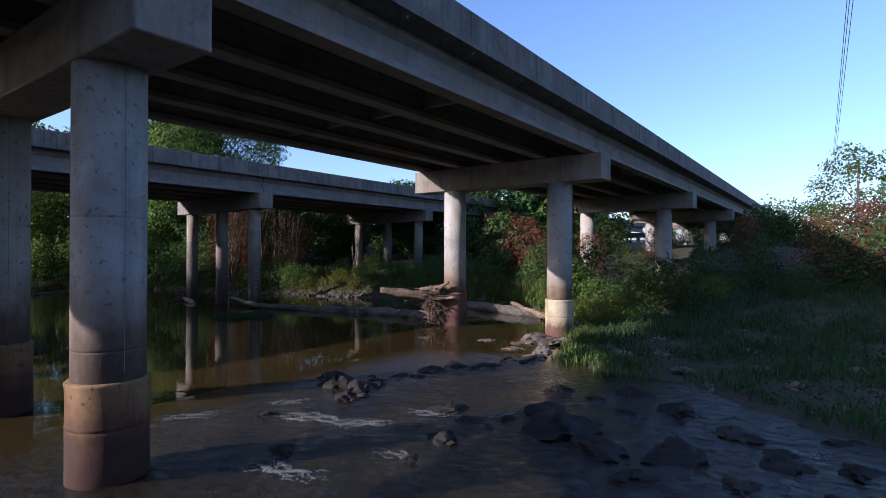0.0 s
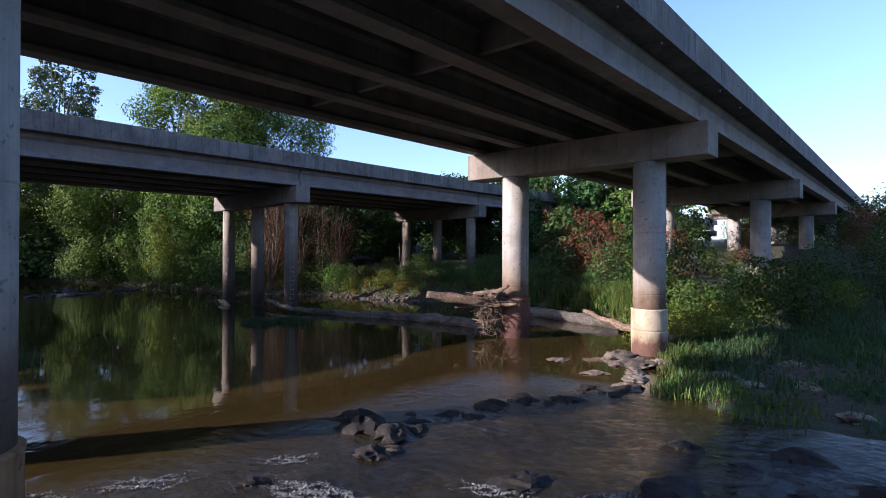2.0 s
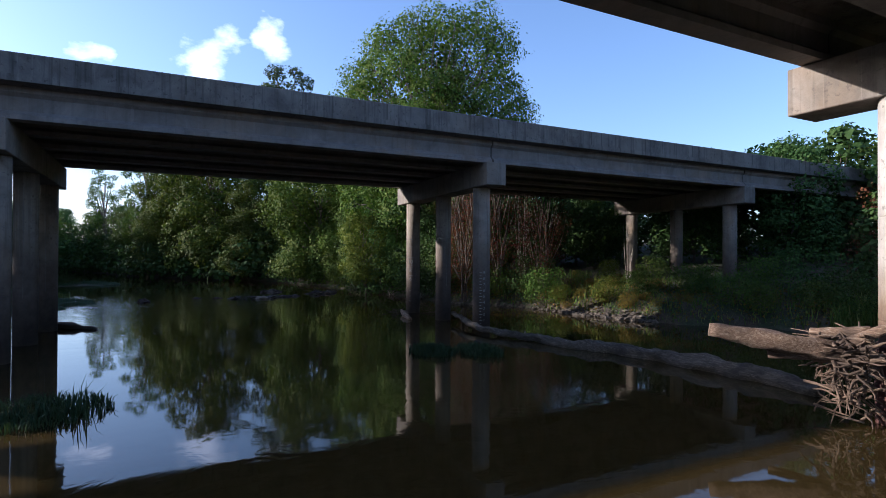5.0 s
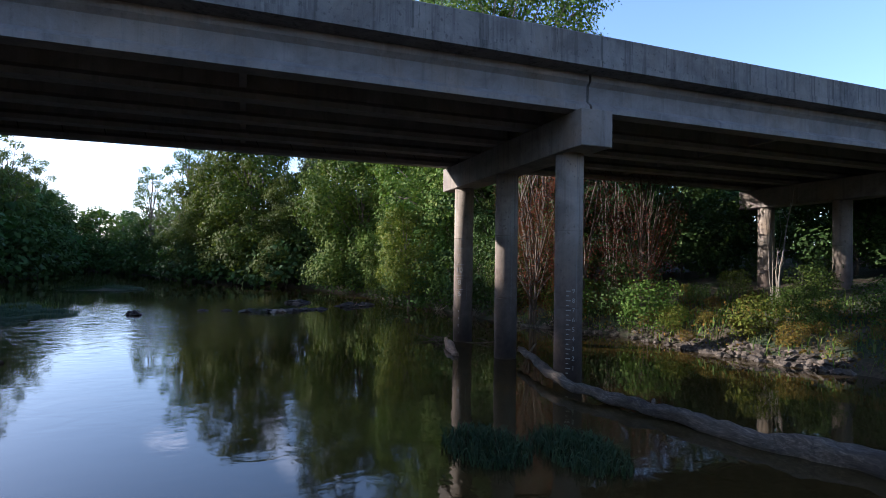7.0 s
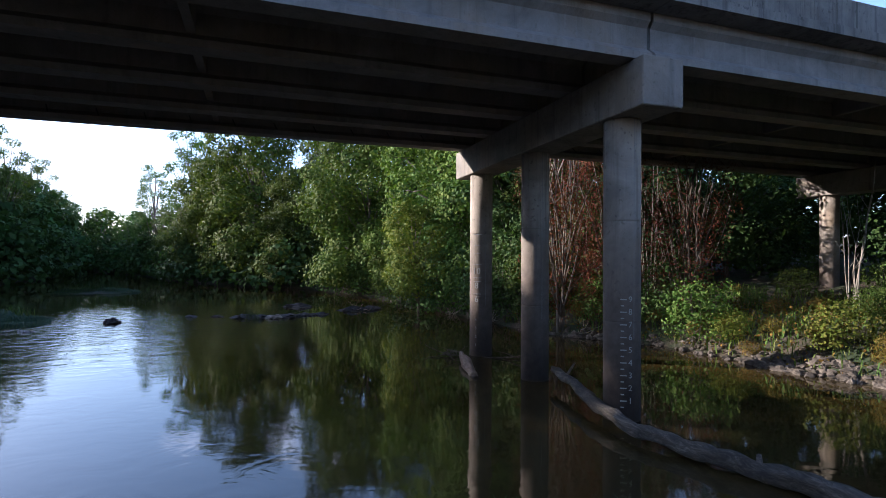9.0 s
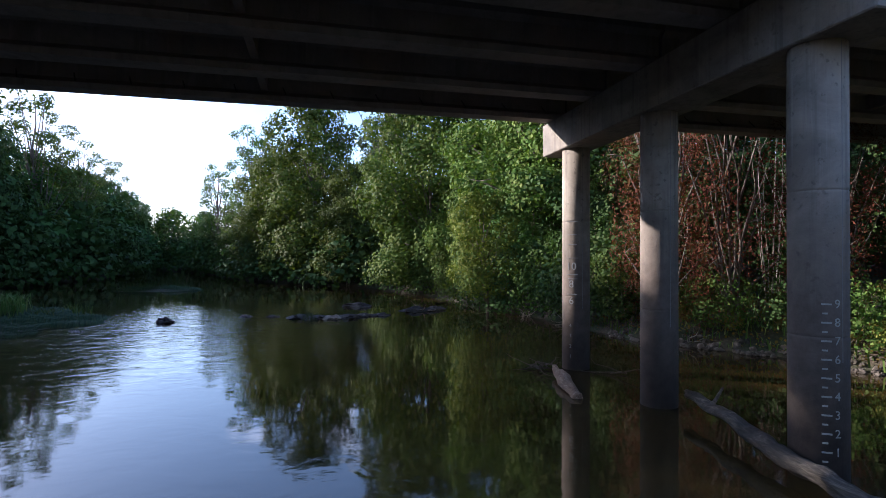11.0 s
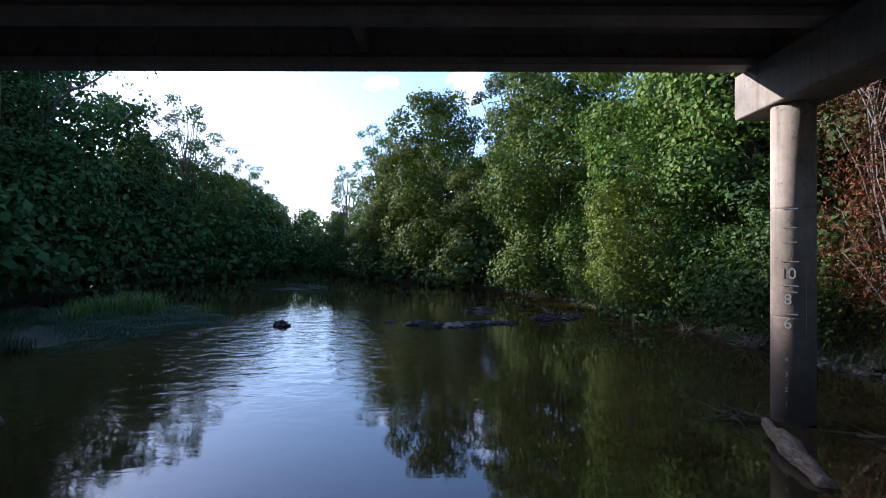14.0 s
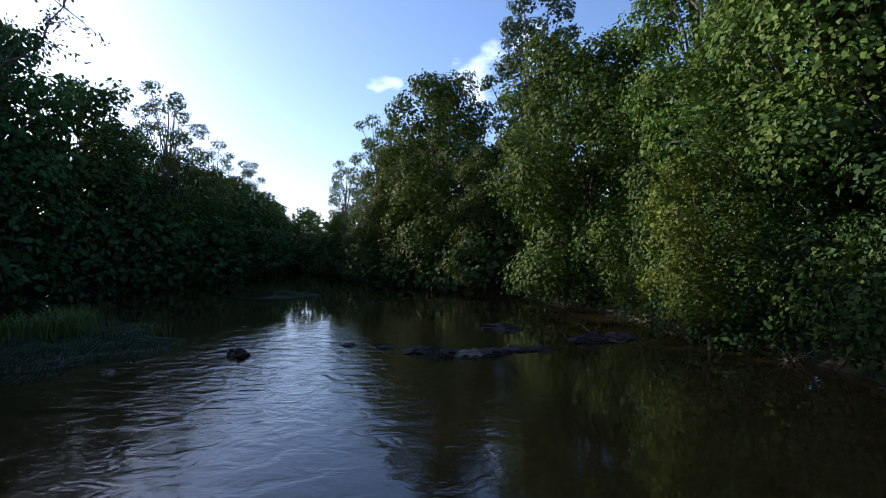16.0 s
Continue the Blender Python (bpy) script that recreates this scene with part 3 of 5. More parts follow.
def column_of(bridge, x, y):
    """The column that stands nearest to (x, y)."""
    best = None
    for o in bridge.children:
        if o.name.split(".")[0] == "column":
            q = o.data.vertices[0].co
            d = math.hypot(q.x - x, q.y - y)
            if best is None or d < best[0]:
                best = (d, o)
    return best[1]


def mark(name, me, mat, parent, m, label=""):
    me.materials.clear()
    me.materials.append(mat)
    ob = new(name, me)
    ob.parent = parent
    ob.matrix_basis = m
    if label:
        ob["label"] = label
    return ob


def bar_mesh(w, h):
    return mesh_from(block(-w / 2, w / 2, -h / 2, h / 2, -0.004, 0.003, 0), "bar", GAUGE_PAINT)


gauge_col = column_of(bridge_b, -34.4, 24.6)
for k in range(1, 10):
    z = 0.83 + 0.3048 * (k - 2)
    mark("gauge_number", digit_mesh(str(k), 0.20), GAUGE_PAINT, gauge_col, on_column(-34.4, 24.6, 0.452, -12, z), "painted stage gauge number" if k == 2 else "")
    mark("gauge_tick", bar_mesh(0.15, 0.028), GAUGE_PAINT, gauge_col, on_column(-34.4, 24.6, 0.452, -33, z))
    mark("gauge_tick", bar_mesh(0.08, 0.028), GAUGE_PAINT, gauge_col, on_column(-34.4, 24.6, 0.452, -36, z - 0.152))

old_col = column_of(bridge_b, -43.25, 24.6)
for z, w in ((4.85, 0.34), (4.42, 0.30), (4.10, 0.30), (3.66, 0.36), (3.12, 0.36), (2.98, 0.30), (2.48, 0.32)):
    mark("painted_line", bar_mesh(w, 0.02), CHALK_PAINT, old_col, on_column(-43.25, 24.6, 0.452, -42, z))
for text, z, size in (("10", 3.38, 0.34), ("8", 2.80, 0.34), ("6", 2.26, 0.34), ("4", 1.45, 0.16), ("3", 1.12, 0.16), ("2", 0.78, 0.16), ("1", 0.45, 0.16)):
    mark("painted_number", digit_mesh(text, size), CHALK_PAINT, old_col, on_column(-43.25, 24.6, 0.452, -46 if size > 0.2 else -50, z))

# cracks in the weathered parapets
def crack_parapet(bridge, x, y0, y1, z0, z1, count, seed):
    rng = random.Random(seed)
    for k in range(count):
        y = y0 + (y1 - y0) * (k + rng.uniform(0.1, 0.9)) / count
        top = z1 - (rng.uniform(0.0, 0.25) if k % 3 == 0 else 0.0)
        bm = bmesh.new()
        pts = [(0, 0, z0), (0, rng.uniform(-0.02, 0.02), z0 + (top - z0) * 0.4), (0, rng.uniform(-0.03, 0.03), top)]
        w = rng.uniform(0.004, 0.011)
        tube(bm, pts, [w, w * 0.8, w], 5)
        part("crack", bm, CONCRETE_DARK, bridge).location = (x, y, 0)


edge_b = -32.95 + 0.23 - 0.035
rail_b = zcap_b(edge_b) + 1.12 + 0.02 + 1.14 + 0.26
crack_parapet(bridge_b, edge_b, -12.0, 64.0, rail_b, rail_b + 0.70, 46, 3)
edge_a = -7.66 + 0.42 - 0.035
rail_a = zcap_a(edge_a) + 1.25 + 0.02 + 1.14 + 0.26
crack_parapet(bridge_a, edge_a, 4.0, 60.0, rail_a, rail_a + 0.77, 26, 4)

# drain pipes under the outer overhang of the near bridge
for k in range(26):
    y = -8.0 + 3.05 * k
    bm = lathe([(0.032, 0.0), (0.038, 0.01), (0.038, 0.09), (0.034, 0.095)], 12)
    ob = part("drain_pipe", bm, PIPE, bridge_a, "pale plastic drain stub" if k == 0 else "")
    ob.location = (-7.46, y, zcap_a(-7.46) + 1.25 + 1.14 - 0.03)

# ties along the inner face of the outermost girder
for k in range(-2, 26):
    y = 5.2 + 1.42 * k
    bm = bmesh.new()
    tube(bm, [(girders_b[0] + 0.09, y, 0.42), (girders_b[0] + 0.27, y + 0.10, 0.16)], [0.022, 0.022], 6)
    ob = part("formwork_tie", bm, STEEL_DARK, bridge_b)
    ob.location = (0, 0, zcap_b(girders_b[0]) + 1.19)


# ---------------------------------------------------------------- trees and shrubs
def ball_points(rs, k):
    d = rs.normal(size=(k, 3))
    return d / np.linalg.norm(d, axis=1, keepdims=True)


def ripple(v, s, seed):
    """A smooth, irregular field over points (k, 3), about -1 to 1."""
    x, y, z = v[:, 0] * s, v[:, 1] * s, v[:, 2] * s
    return (np.sin(x + 1.7 * np.sin(y * 0.8 + seed)) + np.sin(1.3 * y + 1.4 * np.sin(z * 0.9 - seed)) + np.sin(1.1 * z + 1.5 * np.sin(x * 0.7 + 2 * seed))) / 3


def make_tree(name, label, category, group, height, radius, base, lobes, leaves, leaf, mat, bark, seed, lean=0.0, clump=0.30, droop=0.0, trunks=1, flat=0.8, slim=0.68, up=0.35, fill=9, gaps=0.0, widest=0.40, girth=1.0):
    """A tree or shrub at the origin: crooked trunk and limbs in one mesh, and a crown of leafy boughs, each a lumpy shell of separate leaves with shade inside."""
    rs = np.random.RandomState(seed)
    rng = random.Random(seed)
    root = thing(name, label, category, group)
    bm = bmesh.new()
    spines = []
    for k in range(trunks):
        a = rng.uniform(0, 6.28)
        spread = 0.0 if trunks == 1 else radius * rng.uniform(0.25, 0.6)
        tip = (lean + spread * math.cos(a), spread * math.sin(a), height * rng.uniform(0.82, 0.92))
        pts = bent((0.12 * k * math.cos(a), 0.12 * k * math.sin(a), -0.4), tip, 8, height * 0.016, rng)
        r0 = girth * max(0.011 * height / math.sqrt(trunks), 0.018)
        tube(bm, pts, [r0 * (1.35 if i == 0 else 1 - 0.85 * i / 8) for i in range(9)], 8 if height > 6 else 5, 0.2, seed)
        spines.append(pts)
    boughs = []
    golden = 2.399963
    for i in range(lobes):
        u = (i + 0.25 + 0.5 * rng.random()) / lobes
        z = base + (height - base) * (0.03 + 0.93 * u)
        w = math.sqrt(max(0.03, 1 - ((u - widest) / (1.08 - widest if u > widest else 0.35 + widest)) ** 2))
        lobe = radius * clump * rng.uniform(0.75, 1.35) * (1.08 - 0.3 * u)
        rr = max(0.0, radius * w * rng.uniform(0.62, 1.05) - lobe * 0.75)
        a = i * golden + rng.uniform(-0.5, 0.5)
        c = Vector((rr * math.cos(a) + lean * u, rr * math.sin(a), max(z - droop * rr * 0.12, lobe * 0.45)))
        if u > 0.96:
            c.z = height - lobe * flat
        boughs.append((c, Vector((lean * u, 0, z)), lobe))
        spine = spines[i % len(spines)]
        s = spine[min(8, max(1, int(8 * max(0.08, u * 0.85 - 0.14) + 0.5)))]
        mid = s.lerp(c, 0.5) + Vector((rng.uniform(-1, 1), rng.uniform(-1, 1), rng.uniform(0.0, 1.2))) * radius * 0.06
        q = max(0.0045 * height, 0.007)
        if i % 2 == 0 or gaps:
            tube(bm, [s, mid, c], [q, q * 0.7, q * 0.35], 5)
        for j in range(3 if gaps else 1):
            d = Vector((rng.gauss(0, 1), rng.gauss(0, 1), rng.gauss(0.4, 0.7))).normalized()
            tube(bm, [c, c + d * lobe * rng.uniform(0.6, 1.0)], [q * 0.35, q * 0.10], 4)
    part("trunk", bm, bark, root, smooth=True)
    pos, nor, siz = [], [], []
    area = sum(l * l for _, _, l in boughs)
    for n_b, (c, inner, lobe) in enumerate(boughs):
        k = max(12, int(leaves * lobe * lobe / area))
        d = ball_points(rs, 2 * k)
        out = np.array(c - inner)
        size = np.linalg.norm(out)
        out = out / size if size > 1e-3 else np.array([0, 0, 1.0])
        weight = 0.55 + 0.45 * (d @ out) + 0.25 * d[:, 2]
        d = d[rs.uniform(0, 0.85, 2 * k) < weight][:k]
        k = len(d)
        lump = 1 + 0.26 * ripple(d, 3.1, seed + n_b) + 0.20 * ripple(d, 7.3, seed - n_b)
        depth = 1 - 0.42 * rs.uniform(0, 1, k) ** 1.6 + 0.22 * np.maximum(0, rs.normal(-0.4, 0.7, k))
        off = d * (lobe * lump * depth)[:, None] * np.array([1.08, 1.08, flat])
        if droop:
            low = rs.uniform(0, 1, k) ** 2
            off[:, 2] -= droop * low * lobe * 0.9
        p = np.array(c) + off
        if gaps:
            keep = ripple(p, 2.6 / max(lobe, 0.4), seed) > -0.9 + 1.1 * gaps
            p, d = p[keep], d[keep]
        pos.append(p)
        nor.append(d * 0.8 + out * 0.25 + np.array([0, 0, up]) + rs.normal(size=d.shape) * 0.42)
        siz.append(leaf * rs.uniform(0.6, 1.45, size=len(d)))
    big = min(leaf * 1.6, radius * 0.3, 0.7)
    for c, inner, lobe in boughs:
        k = fill
        t = rs.uniform(0.15, 0.9, size=(k, 1))
        pos.append(np.array(inner) * (1 - t) + np.array(c) * t + rs.normal(size=(k, 3)) * lobe * 0.28)
        nor.append(rs.normal(size=(k, 3)))
        siz.append(big * rs.uniform(0.7, 1.2, size=k))
    pos, nor, siz = np.concatenate(pos), np.concatenate(nor), np.concatenate(siz)
    keep = pos[:, 2] > 0.05
    part("crown", leaf_mesh("crown", pos[keep], nor[keep], siz[keep], mat, rs, slim), mat, root)
    return root


placed = set()


def place(proto, x, y, scale=1.0, turn=None, z=None, tall=1.0):
    """Stands a tree on the ground: the prototype itself the first time, then copies."""
    if turn is None:
        turn = (x * 37.1 + y * 91.7) % 360
    if z is None:
        z = float(ground_height(x, y))
    m = pose(x, y, max(z, 0.0) - 0.05, 0, 0, turn) @ Matrix.Diagonal((scale, scale, scale * tall, 1))
    if proto.name in placed:
        return copy_thing(proto, m)
    placed.add(proto.name)
    proto.matrix_basis = m
    return proto


BANK_TREES, FAR_TREES, SHRUBS = "trees along the river bank", "trees of the far wood", "shrubs on the bank"
broad = make_tree("broadleaf_tree", "tall green broadleaf tree with a dense rounded crown", "tree", BANK_TREES, 20, 7.0, 1.5, 42, 13000, 0.32, LEAF_GREEN, BARK, 1, clump=0.26, fill=30)
willow = make_tree("willow_tree", "green willow with soft drooping foliage leaning over the water", "tree", BANK_TREES, 16, 6.5, 0.8, 30, 12000, 0.26, LEAF_GREEN, BARK, 2, lean=1.5, clump=0.31, droop=0.5, slim=0.5)
lime = make_tree("young_tree", "yellow-green young tree overhanging the river edge", "tree", BANK_TREES, 9, 3.2, 1.5, 32, 8000, 0.18, LEAF_LIME, BARK, 3, lean=0.6, clump=0.27, droop=0.15, fill=30)
young = make_tree("young_tree", "bushy green young tree behind the grass flat", "tree", BANK_TREES, 9, 3.6, 0.5, 26, 6500, 0.17, LEAF_GREEN, BARK, 33, lean=1.0, clump=0.29, droop=0.3)
leaner = make_tree("willow_tree", "large sunlit willow with rounded drooping boughs over the water", "tree", BANK_TREES, 19, 7.4, 0.8, 52, 36000, 0.28, LEAF_SUNNY, BARK, 22, lean=0.8, clump=0.26, droop=0.45, slim=0.7, fill=80, widest=0.45)
river_tree = make_tree("river_tree", "tall green tree with stacked ragged boughs down to the water", "tree", BANK_TREES, 23, 8.0, 0.8, 60, 30000, 0.32, LEAF_SUNNY, BARK, 41, clump=0.235, droop=0.35, slim=0.75, fill=50, widest=0.28)
oak = make_tree("dome_tree", "large sunlit tree with a domed crown rising above the bridge deck", "tree", BANK_TREES, 27, 10.4, 4.5, 95, 80000, 0.23, LEAF_SUNNY, BARK, 4, clump=0.20, flat=0.9, slim=0.75, fill=60, gaps=0.12, widest=0.48)
poplar = make_tree("poplar_tree", "tall grey-green tree with an open crown standing above the wood", "tree", BANK_TREES, 32, 6.4, 5.0, 46, 22000, 0.38, LEAF_GREY, BARK, 42, clump=0.27, gaps=0.34, fill=6, widest=0.6)
airy = make_tree("slender_tree", "tall slender tree with an open ragged crown", "tree", BANK_TREES, 24, 5.2, 6.0, 26, 11000, 0.27, LEAF_GREEN, BARK, 5, clump=0.27, gaps=0.34, fill=5, girth=1.3)
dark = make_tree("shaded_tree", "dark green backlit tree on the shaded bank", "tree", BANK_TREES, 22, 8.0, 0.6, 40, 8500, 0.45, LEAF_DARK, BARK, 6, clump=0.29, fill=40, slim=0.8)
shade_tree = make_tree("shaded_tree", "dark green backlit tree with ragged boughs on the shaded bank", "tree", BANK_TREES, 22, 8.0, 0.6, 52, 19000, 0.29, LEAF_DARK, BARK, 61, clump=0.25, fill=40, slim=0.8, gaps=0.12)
far_a = make_tree("wood_tree", "green tree of the dense wood behind the bank", "tree", FAR_TREES, 18, 6.5, 1.0, 24, 2000, 0.68, LEAF_GREEN, BARK, 7, clump=0.33, fill=26, slim=0.85)
far_b = make_tree("wood_tree", "dark green tree of the dense wood behind the bank", "tree", FAR_TREES, 17, 6.0, 1.5, 24, 2000, 0.68, LEAF_DARK, BARK, 8, clump=0.33, fill=26, slim=0.85)
under = make_tree("understory_tree", "shaded dark green tree of the thicket on the bank", "tree", BANK_TREES, 9.5, 3.8, 0.6, 30, 7500, 0.21, LEAF_DARK, BARK, 43, clump=0.30, fill=50, slim=0.7)
rust = make_tree("vine_tree", "bare tree hung with rust-red dead vine leaves", "tree", BANK_TREES, 12, 2.6, 2.0, 22, 5200, 0.15, LEAF_RUST, BARK, 9, clump=0.34, droop=2.0, flat=1.2, trunks=3, slim=0.32, up=0.0, gaps=0.2, fill=2)
shrub = make_tree("shrub", "dense green shrub at the water edge", "shrub", SHRUBS, 3.0, 2.0, 0.2, 14, 2000, 0.135, LEAF_GREEN, BARK, 10, clump=0.40, trunks=4)
shrub_dark = make_tree("shrub", "dark green shrub hanging over the bank", "shrub", SHRUBS, 3.4, 2.2, 0.1, 14, 1900, 0.15, LEAF_DARK, BARK, 12, clump=0.40, trunks=4, droop=0.5)
shrub_gold = make_tree("shrub", "low shrub with yellow and orange autumn leaves", "shrub", SHRUBS, 1.7, 1.5, 0.1, 12, 1700, 0.105, LEAF_GOLD, BARK, 13, clump=0.40, trunks=4)
shrub_lime = make_tree("shrub", "bright yellow-green leafy shrub", "shrub", SHRUBS, 2.4, 1.7, 0.1, 13, 1900, 0.125, LEAF_LIME, BARK, 14, clump=0.40, trunks=4)
shrub_rust = make_tree("shrub", "shrub with dry rust-red leaves", "shrub", SHRUBS, 4.5, 2.0, 0.4, 16, 2000, 0.135, LEAF_RUST, BARK, 15, clump=0.38, trunks=5, gaps=0.15)
shrub_far = make_tree("shrub", "dark overhanging shrub along the distant bank", "shrub", SHRUBS, 3.4, 2.3, 0.1, 9, 620, 0.30, LEAF_DARK, BARK, 16, clump=0.46, trunks=2, droop=0.4)

def plant(*rows):
    for proto, x, y, sc, turn, tall in rows:
        place(proto, x, y, sc, turn, tall=tall)


# north bank, upstream of the bridges, from near to far
plant((lime, -60.0, 27.0, 0.9, 250, 1.0), (oak, -61.34, 35.03, 1.04, 0, 0.98), (leaner, -77.5, 27.2, 1.0, 265, 1.0), (leaner, -70.5, 30.5, 0.72, 120, 1.0),
      (river_tree, -98.6, 15.6, 1.0, 30, 1.0), (poplar, -104.0, 27.5, 1.0, 0, 1.0), (airy, -73.5, 33.0, 1.05, 90, 1.02), (airy, -66.0, 36.5, 0.95, 200, 1.05),
      (airy, -56.5, 33.5, 0.80, 310, 1.0), (river_tree, -91.0, 20.5, 0.62, 200, 1.0), (river_tree, -109.0, 10.5, 0.82, 110, 0.95), (airy, -114.6, 6.6, 0.85, 20, 1.05), (airy, -132.0, -1.5, 0.75, 130, 1.0))
plant((broad, -112.0, 13.0, 0.8, 10, 0.95), (willow, -106.0, 9.5, 0.7, 260, 1.0), (broad, -121.0, 4.0, 0.8, 90, 0.9), (willow, -128.0, 0.5, 0.75, 240, 0.95),
      (broad, -141.0, -4.0, 0.75, 170, 0.9), (broad, -153.0, -10.0, 0.72, 280, 0.85), (far_a, -166.0, -17.0, 0.85, 50, 0.9), (far_a, -181.0, -25.0, 0.85, 150, 0.92), (far_b, -197.0, -34.0, 0.9, 250, 0.94))
plant((under, -63.0, 31.5, 1.1, 15, 1.0), (under, -57.0, 33.0, 1.1, 95, 1.0), (under, -52.5, 35.0, 1.05, 200, 1.0), (under, -68.5, 31.5, 1.1, 290, 1.0), (under, -54.5, 31.5, 0.6, 60, 1.0), (far_b, -83.0, 29.0, 0.75, 40, 1.0),
      (rust, -47.18, 30.59, 1.02, 40, 0.99), (rust, -45.6, 32.87, 0.98, 150, 1.02), (rust, -49.09, 31.78, 0.91, 260, 1.09), (rust, -43.56, 35.59, 0.83, 300, 1.07))

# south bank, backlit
# trees up to x = -76 stand mostly out of view, sized to shade the river
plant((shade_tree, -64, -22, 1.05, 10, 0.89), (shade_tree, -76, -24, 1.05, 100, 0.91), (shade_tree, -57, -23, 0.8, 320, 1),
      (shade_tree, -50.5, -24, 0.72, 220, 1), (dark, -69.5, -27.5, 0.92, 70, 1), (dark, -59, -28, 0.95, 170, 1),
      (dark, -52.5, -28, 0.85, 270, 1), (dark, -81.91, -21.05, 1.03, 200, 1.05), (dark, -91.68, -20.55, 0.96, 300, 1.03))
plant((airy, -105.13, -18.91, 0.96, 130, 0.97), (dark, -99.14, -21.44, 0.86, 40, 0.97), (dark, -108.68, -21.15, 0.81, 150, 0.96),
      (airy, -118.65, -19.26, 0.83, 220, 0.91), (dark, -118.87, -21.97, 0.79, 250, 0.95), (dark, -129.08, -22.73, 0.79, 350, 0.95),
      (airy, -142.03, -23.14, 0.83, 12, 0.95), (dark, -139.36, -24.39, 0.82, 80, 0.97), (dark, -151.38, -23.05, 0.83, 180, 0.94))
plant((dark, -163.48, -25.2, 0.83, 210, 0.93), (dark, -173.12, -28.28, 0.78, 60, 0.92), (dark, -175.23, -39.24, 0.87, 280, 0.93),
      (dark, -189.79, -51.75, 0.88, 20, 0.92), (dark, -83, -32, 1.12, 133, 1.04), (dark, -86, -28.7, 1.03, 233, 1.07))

# low wood on the south bank, downstream: unseen trees added to block the skylight
for k in range(7):
    place(far_b, -45.0 + 4.2 * k, -21.5 - 1.5 * (k % 2), 0.52, 50 * k)
for k in range(7):
    place(far_a if k % 2 else far_b, -14.0 + 8.0 * k, -23.0 - 2.0 * (k % 2), 0.95, 70 * k)
# more unseen trees, added to close the place to the east
for k in range(5):
    place(far_a if k % 2 else far_b, 38.0 + 3.0 * (k % 2), 8.0 + 9.0 * k, 0.9, 40 * k)

# the wood behind the banks
rng = random.Random(77)
for k in range(42):
    x = -116 + 94 * rng.random()
    y = 45 + 36 * rng.random() ** 1.3
    if -46 < x < -29 and y < 50:
        continue
    place(far_a if rng.random() < 0.5 else far_b, x, y, rng.uniform(0.4, 0.5) if y < 60 else rng.uniform(0.45, 0.6), rng.uniform(0, 360), tall=rng.uniform(0.95, 1.1))
for k in range(15):
    x = -128 + 88 * k / 14 + rng.uniform(-3, 3)
    if x > -54:
        place(far_a if k % 2 else far_b, x, rng.uniform(84, 105), rng.uniform(0.95, 1.15), rng.uniform(0, 360))
for k in range(14):
    place(far_a if k % 2 else far_b, -62 - 9.5 * k + rng.uniform(-3, 3), 39 - 0.12 * k * k + rng.uniform(0, 5), rng.uniform(0.75, 0.95), rng.uniform(0, 360))
for k in range(18):
    place(far_a if k % 2 else far_b, -242 - 3.5 * (k % 3) * 4, -120 + 8.0 * k, rng.uniform(1.0, 1.25), rng.uniform(0, 360))
for k in range(13):
    place(far_b if k % 3 else far_a, -74 + 3.9 * k + rng.uniform(-1, 1), rng.uniform(57, 64), rng.uniform(0.62, 0.78), rng.uniform(0, 360))
# trees between the bridges and east of the near bridge
for proto, x, y, sc, turn in ((far_a, -24.39, 59.12, 0.55, 30), (far_b, -21.52, 65.77, 0.6, 120), (young, 1.88, 42.98, 0.95, 40), (broad, 5.8, 45, 0.50, 200), (young, 7.4, 41, 0.9, 10),
                              (far_a, 12, 51.5, 0.62, 140), (far_b, 17, 46, 0.7, 240), (far_b, 25, 48, 0.8, 80), (young, 11, 38.3, 0.9, 100),
                              (under, -48.15, 42.95, 0.89, 15), (under, -53.35, 41.29, 0.93, 75), (under, -49.95, 48.89, 0.85, 170), (under, -41.14, 49.42, 0.93, 200), (under, -34.61, 52.25, 0.93, 280), (under, -50.67, 38.51, 0.89, 40)):
    place(proto, x, y, sc, turn)

# shrubs that hang over the banks
for k in range(80):
    x = -34.5 - 2.45 * k + rng.uniform(-0.8, 0.8)
    y = float(along(NORTH_BANK, x)) + (rng.uniform(0.4, 2.4) if x > -50 else rng.uniform(-0.3, 1.6))
    proto = shrub_far if x < -85 else rng.choice((shrub, shrub_dark, shrub_dark, shrub)) if x < -41 else rng.choice((shrub_gold, shrub_gold, shrub_lime, shrub_gold))
    place(proto, x, y, rng.uniform(0.85, 1.25) * (0.55 if x > -41 else 1.0 if x > -48 else 1.4), rng.uniform(0, 360))
for k in range(26):
    x = -33.5 - 0.75 * k + rng.uniform(-0.5, 0.5)
    y = float(along(NORTH_BANK, x)) + rng.uniform(3.0, 8.5)
    place(rng.choice((shrub_gold, shrub_gold, shrub_gold, shrub)), x, y, rng.uniform(0.4, 0.75), rng.uniform(0, 360))
for k in range(40):
    x = -60.0 - 3.6 * k + rng.uniform(-1, 1)
    y = float(along(SOUTH_BANK, x)) - rng.uniform(-0.3, 1.5)
    place(shrub_far, x, y, rng.uniform(1.4, 2.3), rng.uniform(0, 360))
for k in range(16):
    x = -62.0 - 6.5 * k + rng.uniform(-1, 1)
    y = float(along(SOUTH_BANK, x)) - rng.uniform(4.0, 6.0)
    place(shrub_far, x, y, rng.uniform(2.6, 3.4), rng.uniform(0, 360))
